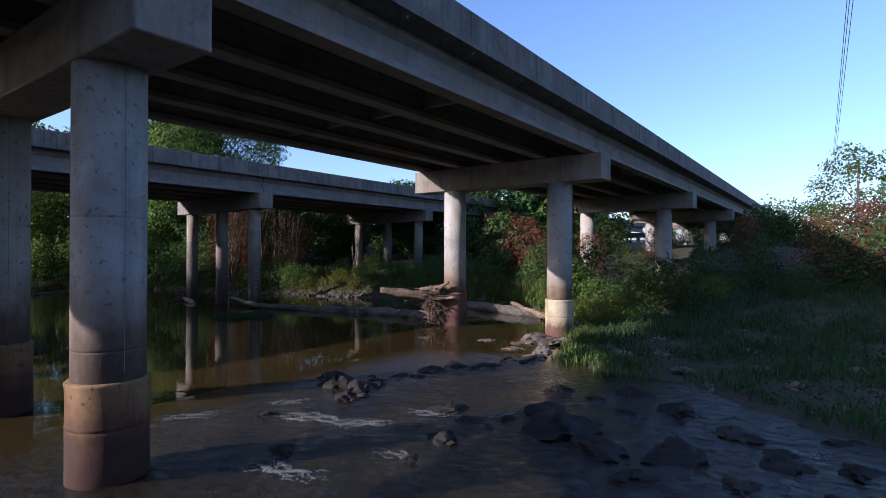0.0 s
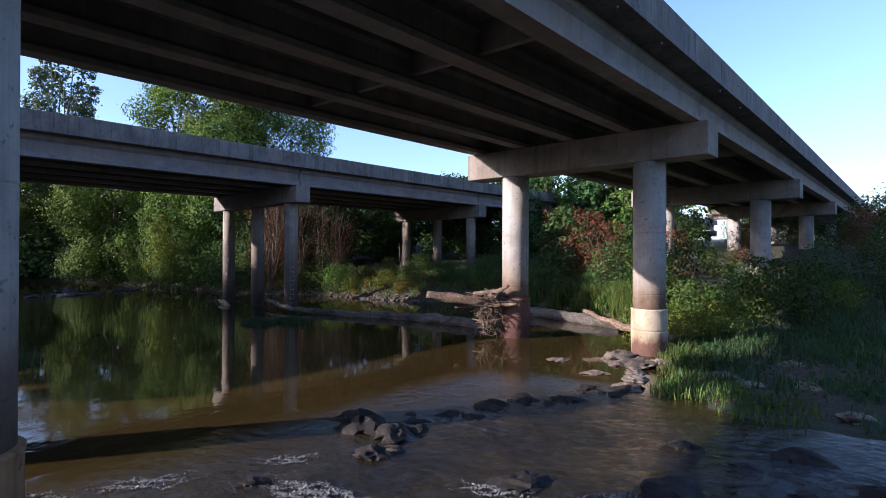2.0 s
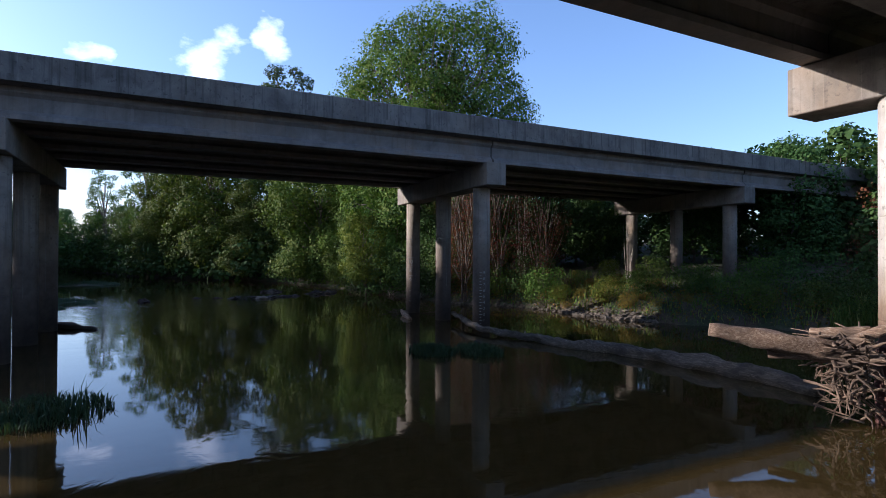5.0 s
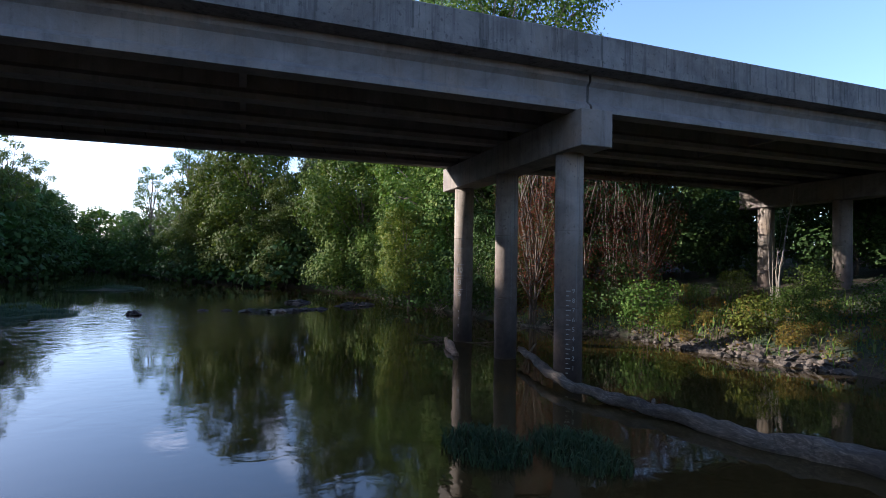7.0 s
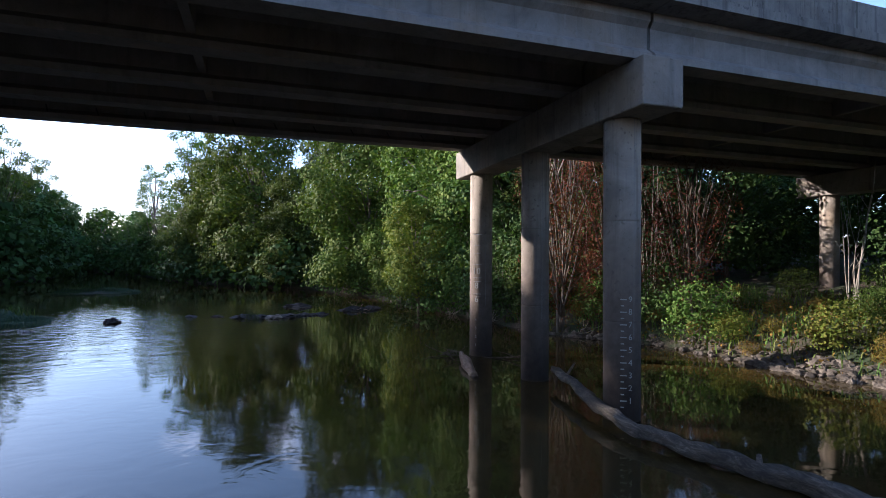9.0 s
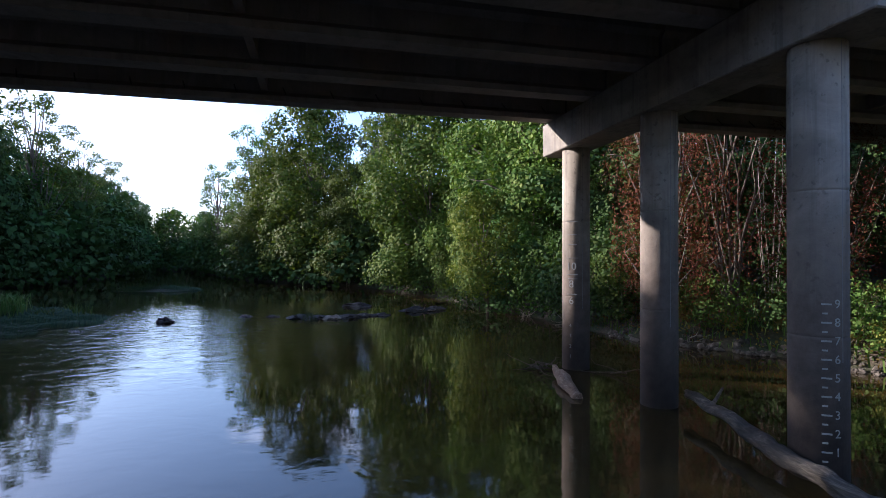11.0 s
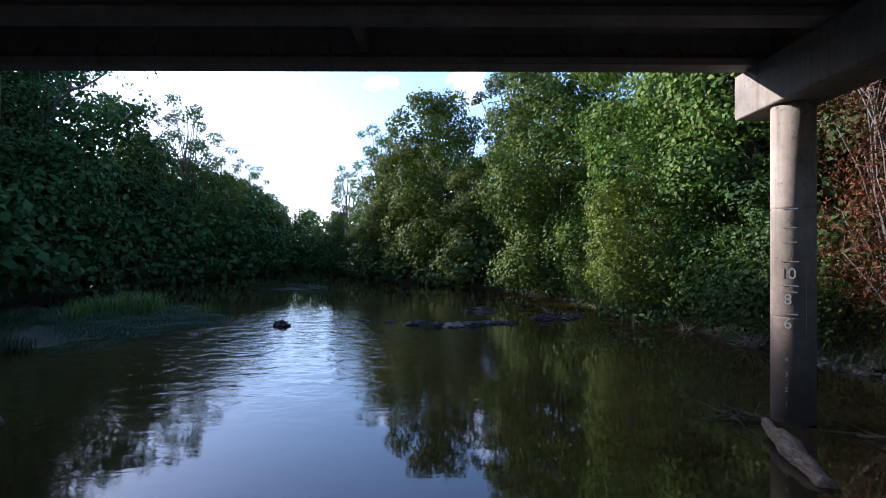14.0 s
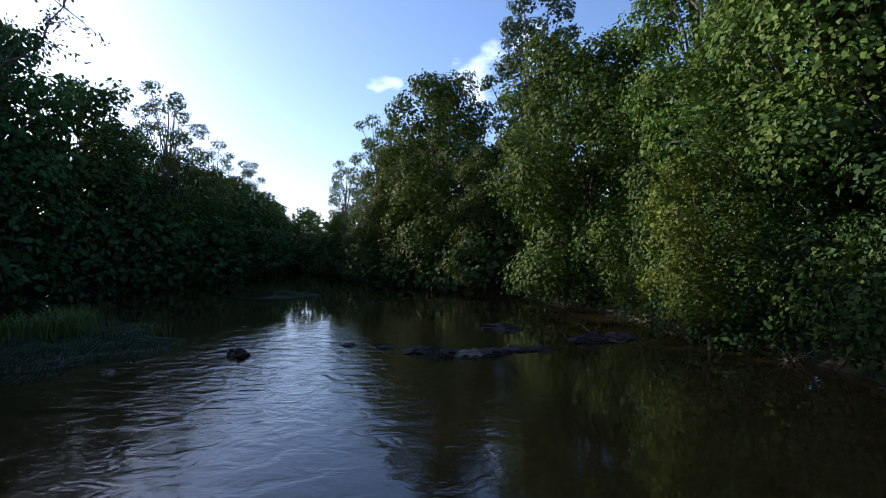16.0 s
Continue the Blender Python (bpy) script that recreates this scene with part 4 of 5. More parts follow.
for k in range(18):
    x = -31.0 + 2.1 * k + rng.uniform(-0.8, 0.8)
    under_deck = -20.0 < x < -6.0
    place(shrub_dark, x, rng.uniform(70, 80) if under_deck else rng.uniform(62, 76), rng.uniform(0.9, 1.15) if under_deck else rng.uniform(1.3, 1.7), rng.uniform(0, 360))
for k in range(6):
    place(far_b if k % 2 else far_a, -22.0 + 3.4 * k, 98 + 3.0 * (k % 2), 0.34, 60 * k)
for k in range(20):
    x = -31.8 - 0.9 * k + rng.uniform(-0.4, 0.4)
    y = float(along(NORTH_BANK, x)) + rng.uniform(0.9, 2.6)
    place(rng.choice((shrub_gold, shrub_gold, shrub_gold, shrub_lime)), x, y, rng.uniform(0.5, 0.8), rng.uniform(0, 360))
for k in range(12):
    x = -14.5 - 1.4 * k + rng.uniform(-0.6, 0.6)
    y = float(along(NORTH_BANK, x)) + rng.uniform(0.8, 3.2)
    place(rng.choice((shrub_dark, shrub)), x, y, rng.uniform(0.45, 0.75), rng.uniform(0, 360))
# thicket between and beyond the bridges
def bush(*rows):
    """Shrubs, kept low under the near bridge."""
    for proto, x, y, sc in rows:
        place(proto, x, y, sc * (0.66 if -18 < x < 1 and y > 35.5 else 1.0))


# lime shrubs by the pier foot: sunlit brightness comes from their leaf colour
bush((shrub_lime, -11.53, 29.11, 0.95), (shrub_lime, -10.49, 27.58, 0.7), (shrub_lime, -9.5, 28.28, 0.85), (shrub, -9.83, 30.72, 0.95), (shrub_lime, -8.51, 29.25, 0.95),
     (shrub, -6.76, 33.67, 1.25), (shrub_dark, -11.64, 35.48, 1.3), (shrub, -8.58, 36.99, 1.4), (shrub_lime, -4.68, 37.17, 1.2), (shrub, -15.06, 39.17, 1.25),
     (shrub_dark, -18.53, 41.91, 1.2), (shrub_rust, -20.43, 43.91, 1.1), (shrub_rust, -22.82, 45.96, 1.2), (shrub_rust, -25.92, 47.91, 1.25))
bush((shrub_lime, -18.78, 45, 1.3), (shrub_rust, -15.42, 43.84, 1.15), (shrub_dark, -24.07, 43, 1.0), (shrub_dark, -27.75, 42.94, 1.0), (shrub, -30.33, 41.67, 0.9),
     (shrub_dark, -32.95, 39.45, 0.5), (shrub, -37.69, 38.88, 0.5), (shrub_dark, -25.77, 41.83, 0.7), (shrub_dark, -2.59, 39.71, 1.3), (shrub_rust, 0.37, 42.28, 1.3),
     (shrub_dark, 3, 37.7, 1.15), (shrub_dark, -0.22, 36.42, 1.0), (shrub, 6.4, 36.3, 1.3), (shrub_dark, 9.9, 33.2, 1.2))
bush((shrub, 13.3, 31, 1.3), (shrub_dark, -5.98, 42.22, 1.3), (shrub_dark, -10.29, 44.39, 1.2), (shrub, -13.23, 47.48, 1.3), (shrub_dark, -3.36, 47.37, 1.3),
     (shrub_rust, -4.81, 51.91, 1.2), (shrub_rust, -11.96, 51.69, 1.2), (shrub_rust, 2.66, 39.72, 1.0), (shrub_dark, -20.57, 50.21, 1.4), (shrub_dark, -28.24, 53.34, 1.5),
     (shrub_dark, -31.72, 46.16, 0.6), (shrub_dark, -39.68, 44.29, 0.6), (shrub_dark, -44.39, 45.02, 0.6))

# ivy-grown dead trunk by the near bridge
ivy = make_tree("ivy_trunk", "dead trunk thickly covered with green ivy", "tree", "", 7.2, 0.8, 0.3, 18, 3200, 0.14, LEAF_GREEN, BARK, 31, clump=0.6)
place(ivy, -11.77, 31.2, 1.0, 0)

# fan of pale bare stems on the bank
rng = random.Random(5)


def stem_fan(x, y, count, height, spread, seed):
    rng = random.Random(seed)
    root = thing("sapling_clump", "fan of pale bare sapling stems on the bank", "tree", "bare saplings on the bank")
    root.location = (x, y, float(ground_height(x, y)) - 0.1)
    for k in range(count):
        a = math.pi * (k + rng.random()) / count
        tip = (spread * math.cos(a) * rng.uniform(0.4, 1), spread * 0.5 * rng.uniform(-1, 1), height * rng.uniform(0.7, 1.05))
        bm = bmesh.new()
        pts = bent((0.25 * math.cos(a), 0.1 * rng.uniform(-1, 1), 0), tip, 6, 0.13, rng)
        r = rng.uniform(0.022, 0.045)
        tube(bm, pts, [r * (1 - 0.8 * i / 6) for i in range(7)], 5)
        for b in range(3):
            s = pts[rng.randint(2, 5)]
            tube(bm, [s, s + Vector((rng.uniform(-0.6, 0.6), rng.uniform(-0.4, 0.4), rng.uniform(0.4, 0.9)))], [r * 0.4, r * 0.1], 4)
        part("stem", bm, BARK_PALE, root, smooth=True)
    return root


stem_fan(-44.54, 36.08, 14, 7.5, 2.6, 1)
stem_fan(-46.87, 36.04, 6, 9.0, 1.3, 2)
stem_fan(-38.84, 39.76, 6, 6.5, 1.2, 3)
stem_fan(-50.67, 34.58, 5, 10.5, 1.0, 4)

# overhanging branch at the south bank
branch = thing("overhanging_branch", "bare dark branch with sparse leaves reaching out over the river", "branch")
bm = bmesh.new()
rng = random.Random(9)
main = bent((-78, -19, 14.0), (-68.5, -5.5, 18.0), 9, 0.5, rng)
tube(bm, main, [0.16 - 0.014 * i for i in range(10)], 6)
lp = []
for i in range(2, 10):
    for b in range(4):
        tip = main[i] + Vector((rng.uniform(-2.6, 2.6), rng.uniform(-1.2, 2.6), rng.uniform(-1.2, 2.6)))
        part("twig", tube(bmesh.new(), bent(main[i], tip, 3, 0.15, rng), [0.045, 0.03, 0.018, 0.008], 4), BARK, branch)
        for _ in range(22):
            lp.append(main[i].lerp(tip, rng.uniform(0.3, 1.1)) + Vector((rng.gauss(0, 0.3), rng.gauss(0, 0.3), rng.gauss(0, 0.3))))
part("limb", bm, BARK, branch)
rs = np.random.RandomState(3)
lp = np.array(lp)
part("leaves", leaf_mesh("leaves", lp, rs.normal(size=lp.shape), rs.uniform(0.2, 0.36, len(lp)), LEAF_DARK, rs), LEAF_DARK, branch)


# ---------------------------------------------------------------- grass, reeds and weeds
def blade_mesh(name, pts, heights, width, bend, mat, seed):
    """Upright blades: each one a tapering strip of two quads that bends over."""
    rs = np.random.RandomState(seed)
    k = len(pts)
    a = rs.uniform(0, 2 * np.pi, k)
    side = np.stack([np.cos(a), np.sin(a), np.zeros(k)], 1)
    fall = np.stack([-np.sin(a), np.cos(a), np.zeros(k)], 1) * (bend * heights * rs.uniform(0.2, 1.0, k))[:, None]
    upv = np.array([0, 0, 1.0])
    h = heights[:, None]
    w = (width * rs.uniform(0.6, 1.3, k))[:, None]
    mid = pts + upv * h * 0.6 + fall * 0.35
    top = pts + upv * h * (1 - 0.25 * bend) + fall
    v = np.empty((2 * k, 4, 3))
    v[:k, 0], v[:k, 1], v[:k, 2], v[:k, 3] = pts - side * w * 0.5, pts + side * w * 0.5, mid + side * w * 0.42, mid - side * w * 0.42
    v[k:, 0], v[k:, 1], v[k:, 2], v[k:, 3] = mid - side * w * 0.42, mid + side * w * 0.42, top + side * w * 0.06, top - side * w * 0.06
    return quads_mesh(name, v, mat)


def scatter(n, x0, x1, y0, y1, seed, test):
    rs = np.random.RandomState(seed)
    x, y = rs.uniform(x0, x1, n), rs.uniform(y0, y1, n)
    z = ground_height(x, y)
    ok = test(x, y, z, rs.uniform(0, 1, n))
    return np.stack([x, y, np.maximum(z, 0.0)], 1)[ok]


def stuff(name, me, label, category):
    return tagged(new(name, me), label, category, kind="stuff")


rs = np.random.RandomState(21)
pts = scatter(52000, -12, 15, 12, 45, 21, lambda x, y, z, u: (z > 0.03) & (lumps(x, y, 0.8, 3) + lumps(x, y, 2.1, 1) * 0.5 > -0.55 + 0.5 * u) & ~((x > -9.5) & (x < -5.0) & (y < 22.5) & (u < 0.55)))
stuff("grass", blade_mesh("grass", pts, rs.uniform(0.18, 0.62, len(pts)), 0.038, 0.8, LEAF_FLAT, 22), "rough green grass and herbs on the gravel flat", "grass")
pts = scatter(42000, -12, 15, 12, 45, 23, lambda x, y, z, u: (z > 0.03) & (lumps(x, y, 0.9, 7) > -0.25 + 0.5 * u))
stuff("low_herbs", leaf_mesh("low_herbs", pts + rs.uniform(0.02, 0.28, (len(pts), 1)) * np.array([0, 0, 1.0]), rs.normal(size=pts.shape) * 0.6 + np.array([0, 0, 0.8]), rs.uniform(0.06, 0.16, len(pts)), LEAF_FLAT, rs, 0.7), "low leafy herbs between the stones", "herbs")


pts = scatter(15000, -52, -12, 28, 50, 27, lambda x, y, z, u: (z > 0.06) & (x < -12.5) & (y - along(NORTH_BANK, x) < 9))
stuff("bank_grass", blade_mesh("bank_grass", pts, rs.uniform(0.2, 0.75, len(pts)), 0.05, 0.8, LEAF_GRASS, 28), "rank grass and weeds on the river bank", "grass")
pts = scatter(26000, -52, -12, 28, 50, 29, lambda x, y, z, u: (z > 0.06) & (x < -12.5) & (y - along(NORTH_BANK, x) < 6))
stuff("low_herbs", leaf_mesh("low_herbs", pts + rs.uniform(0.02, 0.5, (len(pts), 1)) * np.array([0, 0, 1.0]), rs.normal(size=pts.shape) * 0.6 + np.array([0, 0, 0.8]), rs.uniform(0.08, 0.2, len(pts)), LEAF_GOLD, rs, 0.7), "low yellowing herbs on the river bank", "herbs")


def tuft(x, y, count, radius, height, seed, mat=LEAF_GRASS, label="clump of tall green grass at the water edge", width=0.03, bend=0.8, flat=1.0):
    rs = np.random.RandomState(seed)
    a, r = rs.uniform(0, 6.283, count), radius * np.sqrt(rs.uniform(0, 1, count))
    px, py = x + r * np.cos(a), y + flat * r * np.sin(a)
    z = np.maximum(ground_height(px, py), -0.02)
    stuff("grass_clump", blade_mesh("grass_clump", np.stack([px, py, z], 1), height * rs.uniform(0.5, 1.1, count) * (1.1 - 0.5 * r / radius), width, bend, mat, seed + 1), label, "grass")


tuft(-8.37, 24.17, 420, 0.9, 1.0, 41)
tuft(-7.82, 22.82, 380, 0.9, 0.8, 42)
tuft(-6.8, 20.48, 420, 1.3, 0.6, 43)
tuft(-4.79, 19.53, 300, 1.3, 0.55, 44)
for k, (x, y) in enumerate(((-19.18, 38.52), (-17.23, 38.02), (-15.3, 36.43), (-21.56, 39.41), (-13.78, 34.65), (-24.37, 40.09), (-12.2, 31.34))):
    tuft(x, y, 420, 1.2, 1.9, 50 + k, label="bed of tall green reeds on the bank", width=0.05, bend=0.6)
tuft(-29.7, 19.5, 900, 1.25, 0.5, 61, LEAF_WATER, "low green weed bed growing out of the river", 0.03, 0.9, 0.7)
tuft(-28.9, 21.2, 1000, 1.4, 0.5, 62, LEAF_WATER, "low green weed bed growing out of the river", 0.03, 0.9, 0.6)
tuft(-26.5, 7.3, 1100, 1.6, 0.5, 63, LEAF_WATER, "low green weed bed growing out of the river", 0.03, 0.9, 1.0)
tuft(-26.0, 8.1, 30, 0.4, 1.1, 64, LEAF_WATER, "few tall reed stalks in the river", 0.03, 0.5)
tuft(-58.91, 15.82, 160, 1.2, 0.5, 65, LEAF_WATER, "thin weeds on a stone bar", 0.03, 0.7, 0.4)


def mound(name, label, cx, cy, rx, ry, top, seed):
    """A low gravel island that just clears the water."""
    bm = bmesh.new()
    rings = []
    for i in range(9):
        f = i / 8
        ring = []
        for k in range(40):
            a = 2 * math.pi * k / 40
            w = 1 + 0.22 * noise.noise((math.cos(a) * 1.6, math.sin(a) * 1.6, seed)) + 0.08 * noise.noise((math.cos(a) * 5, math.sin(a) * 5, seed))
            zz = top * (1 - f ** 2.4 * 1.5) + 0.05 * noise.noise((cx + rx * f * math.cos(a), cy + ry * f * math.sin(a), 0.0))
            ring.append(bm.verts.new((cx + rx * f * w * math.cos(a), cy + ry * f * w * math.sin(a), zz)))
        rings.append(ring)
    for lo, hi in zip(rings, rings[1:]):
        for k in range(40):
            if lo is rings[0]:
                continue
            bm.faces.new((lo[k], lo[(k + 1) % 40], hi[(k + 1) % 40], hi[k]))
    bm.faces.new(rings[1])
    for v in rings[0]:
        bm.verts.remove(v)
    bmesh.ops.recalc_face_normals(bm, faces=bm.faces[:])
    return tagged(part(name, bm, GROUND, None, smooth=True), label, "island", kind="structure")


def island_cover(cx, cy, rx, ry, count, height, seed, top):
    rs = np.random.RandomState(seed)
    a = rs.uniform(0, 6.283, count)
    r = np.sqrt(rs.uniform(0, 1, count)) * (1.0 + 0.10 * np.sin(7 * a + seed) + 0.06 * np.sin(17 * a))
    p = np.stack([cx + rx * r * np.cos(a), cy + ry * r * np.sin(a), top * (1 - r ** 2.4 * 1.2)], 1)
    stuff("island_grass", blade_mesh("island_grass", p, height * rs.uniform(0.4, 1.1, count) * (0.72 + 0.45 * lumps(p[:, 0], p[:, 1], 1.6, 2)) * (1 - 0.55 * r ** 4), 0.05, 0.9, LEAF_WATER, seed), "soft blue-green grass covering a low island", "grass")


mound("island", "low muddy island in the river", -58.5, -4.1, 9.2, 7.8, 0.10, 3)
island_cover(-58.5, -4.1, 9.9, 8.5, 15000, 0.62, 71, 0.08)
for k, (x, y) in enumerate(((-62.41, -1.16), (-64.19, -2.25), (-65.54, -3.65), (-61.14, -2.98))):
    rs = np.random.RandomState(80 + k)
    n_b = 260
    p = np.stack([x + rs.normal(0, 0.6, n_b), y + rs.normal(0, 0.6, n_b), np.full(n_b, 0.1)], 1)
    stuff("reed_clump", blade_mesh("reed_clump", p, 1.5 * rs.uniform(0.6, 1.1, n_b), 0.05, 0.7, LEAF_GRASS, 90 + k), "clump of tall reeds on a low island", "reeds")
rng = random.Random(6)
for k in range(16):
    a, q = rng.uniform(0, 6.28), math.sqrt(rng.random())
    tuft(-58.5 + 9.3 * q * math.cos(a), -4.1 + 7.8 * q * math.sin(a), 130, 0.9, rng.uniform(0.7, 1.05), 300 + k, LEAF_WATER if k % 3 else LEAF_GRASS, "tufted grass standing on a low island", 0.045, 0.8)
mound("island", "small muddy island far up the river", -86.8, 0.5, 3.0, 4.2, 0.08, 8)
island_cover(-86.8, 0.5, 3.0, 4.2, 2600, 0.5, 73, 0.13)


# ---------------------------------------------------------------- stones
def rock_mesh(name, seed, detail, sx, sy, sz, mat):
    bm = bmesh.new()
    bmesh.ops.create_icosphere(bm, subdivisions=detail, radius=1.0)
    for v in bm.verts:
        d = v.co.normalized()
        r = 1 + 0.5 * noise.noise(d * 1.3 + Vector((seed, 0, 0))) + 0.42 * noise.noise(d * 3.1 + Vector((0, seed, 0))) + 0.32 * noise.noise(d * 6 + Vector((0, 0, seed)))
        c = d * r
        for plane in ((0.7, 0.2, 0.6), (-0.6, 0.5, 0.5), (0.1, -0.8, 0.5)):
            q = Vector(plane).normalized()
            over = c.dot(q) - 0.78
            if over > 0:
                c -= q * over * 0.8
        v.co = Vector((c.x * sx, c.y * sy, c.z * sz))
    me = mesh_from(bm, name, mat)
    return me


DARK_ROCKS = [rock_mesh("rock", 3.3 * k + 1, 3, 1.0, 0.72, 0.45, ROCK_DARK) for k in range(5)]
PALE_ROCKS = [rock_mesh("rock", 5.1 * k + 2, 3, 1.0, 0.75, 0.5, ROCK_PALE) for k in range(4)]
RIPRAP = [rock_mesh("stone", 7.7 * k + 3, 2, 1.0, 0.75, 0.65, ROCK_GREY) for k in range(6)]


def rock(me, x, y, z, size, turn, label, group="", flat=1.0):
    ob = new("rock", me)
    ob.matrix_basis = pose(x, y, z, 0, 0, turn) @ Matrix.Diagonal((size, size, size * flat, 1))
    return tagged(ob, label, "rock", group)


RIFFLE = "rocks in the riffle"
rock(DARK_ROCKS[0], -11.66, 11.83, 0.08, 0.6, 20, "dark jagged boulder breaking the river surface", RIFFLE, 1.2)
rock(DARK_ROCKS[1], -10.76, 11.99, 0.03, 0.5, 130, "dark jagged boulder breaking the river surface", RIFFLE, 0.9)
rock(DARK_ROCKS[2], -10.18, 10.91, 0.03, 0.34, 220, "small dark rock in the riffle", RIFFLE)
rng = random.Random(14)
for x, y, size in ((-4.09, 12.15, 1.0), (-2.98, 11.42, 0.75), (-1.49, 12.12, 0.85), (0.28, 12.73, 0.55), (-5.04, 13.23, 0.8), (-0.67, 14.24, 0.6), (-2.17, 15.37, 0.7), (-6.05, 9.97, 0.5), (-8.39, 7.31, 0.4), (-1.92, 10.41, 0.5), (-7.22, 11.86, 0.6),
                   (1.56, 13.2, 0.5), (-5.66, 15.57, 0.5), (-3.71, 16.55, 0.6), (-0.24, 11.13, 0.45), (0.4, 12.9, 0.5)):
    rock(rng.choice(DARK_ROCKS), x, y, -0.06, size, rng.uniform(0, 360), "dark wet rock in the shallow riffle", RIFFLE, 0.75)
for k in range(26):
    t = k / 25
    x = -11.6 + 3.0 * t + rng.uniform(-0.5, 0.5)
    y = 12.6 + 6.6 * t + rng.uniform(-0.5, 0.5)
    rock(rng.choice(DARK_ROCKS), x, y, -0.06, rng.uniform(0.2, 0.5), rng.uniform(0, 360), "small dark rock along the sill of the riffle", RIFFLE, 0.7)
for k in range(34):
    rock(rng.choice(DARK_ROCKS), rng.uniform(-11, 3), rng.uniform(5, 17), -0.05, rng.uniform(0.12, 0.36), rng.uniform(0, 360), "small dark rock in the riffle", RIFFLE, 0.7)
for x, y, z, size, flat in ((-10.44, 23.46, 0.05, 0.8, 0.6), (-9.38, 22.91, 0.1, 0.7, 0.55), (-8.69, 23.26, 0.12, 0.6, 0.6), (-10.06, 22.68, 0.0, 0.5, 0.5), (-10.71, 24.34, 0.05, 0.5, 0.8), (-9.11, 21.75, 0.02, 0.45, 0.4), (-12.14, 21.91, -0.02, 0.5, 0.4),
                            (-10.11, 20.76, -0.02, 0.55, 0.35), (-8.75, 20.78, 0.04, 0.5, 0.5), (-8.48, 19.62, 0.02, 0.5, 0.5)):
    rock(rng.choice(PALE_ROCKS), x, y, z, size, rng.uniform(0, 360), "pale weathered stone slab round the pier foot", "stones round the pier foot", flat)
for x, y, size in ((-6.49, 22.1, 0.75), (-5.72, 21.59, 0.6), (-0.73, 21.03, 0.8), (-3.05, 19.97, 0.5), (0.3, 19.28, 0.6), (1.9, 22.07, 0.7), (-4.26, 22.31, 0.55), (3.2, 22, 0.6), (-1.5, 24.13, 0.6), (2.2, 19.6, 0.5), (-5.07, 24.88, 0.6)):
    rock(rng.choice(PALE_ROCKS), x, y, float(ground_height(x, y)) + 0.05, size * 0.65, rng.uniform(0, 360), "pale stone lying in the grass", "stones in the grass", 0.7)
rock(DARK_ROCKS[3], -58.61, 8.25, 0.08, 0.42, 60, "dark boulder standing in the bright water", "", 1.3)
for x, y, size, mat in ((-58.94, 16.29, 0.9, 0), (-58.75, 17.14, 0.8, 1), (-59.08, 18.05, 0.9, 0), (-59.47, 15.23, 0.8, 0), (-59.75, 19.12, 0.7, 0), (-60.83, 12.14, 0.5, 0), (-59.82, 20.12, 0.6, 0), (-60.37, 13.68, 0.5, 0)):
    rock((PALE_ROCKS if mat else DARK_ROCKS)[int(size * 10) % 4], x, y, -0.02, size, x * 50 % 360, "low rock of a stone bar across the river", "rocks of the stone bar", 0.6)
rock(DARK_ROCKS[3], -65.82, 19.14, 0.02, 1.0, 80, "flat grey rock in mid river", "", 0.6)
rock(DARK_ROCKS[2], -62.02, 22.74, 0.05, 1.1, 95, "flat dark rock with driftwood on it", "", 0.45)
rock(DARK_ROCKS[0], -62.65, 24.1, 0.05, 0.8, 15, "flat dark rock near the bank", "", 0.5)

riprap = thing("riprap", "bank of loose grey-brown broken stones along the water line", "stones", "", "structure")
rng = random.Random(99)
for k in range(260):
    u = rng.random()
    x = -32.5 - 17.5 * u
    d = rng.uniform(-0.35, 0.75)
    y = float(along(NORTH_BANK, x)) + d
    ob = new("stone", rng.choice(RIPRAP))
    ob.parent = riprap
    s = rng.uniform(0.08, 0.2)
    ob.matrix_basis = pose(x, y, max(float(ground_height(x, y)), 0.0) + 0.03, rng.uniform(-25, 25), rng.uniform(-25, 25), rng.uniform(0, 360)) @ Matrix.Diagonal((s, s, s, 1))


for k in range(64):
    x = -39.0 + 6.6 * rng.random()
    d = rng.uniform(-0.25, 0.9)
    y = float(along(NORTH_BANK, x)) + d
    ob = new("stone", rng.choice(RIPRAP))
    ob.parent = riprap
    s = rng.uniform(0.18, 0.36)
    ob.matrix_basis = pose(x, y, max(float(ground_height(x, y)), 0.0) + 0.05, rng.uniform(-20, 20), rng.uniform(-20, 20), rng.uniform(0, 360)) @ Matrix.Diagonal((s, s, s * 0.6, 1))


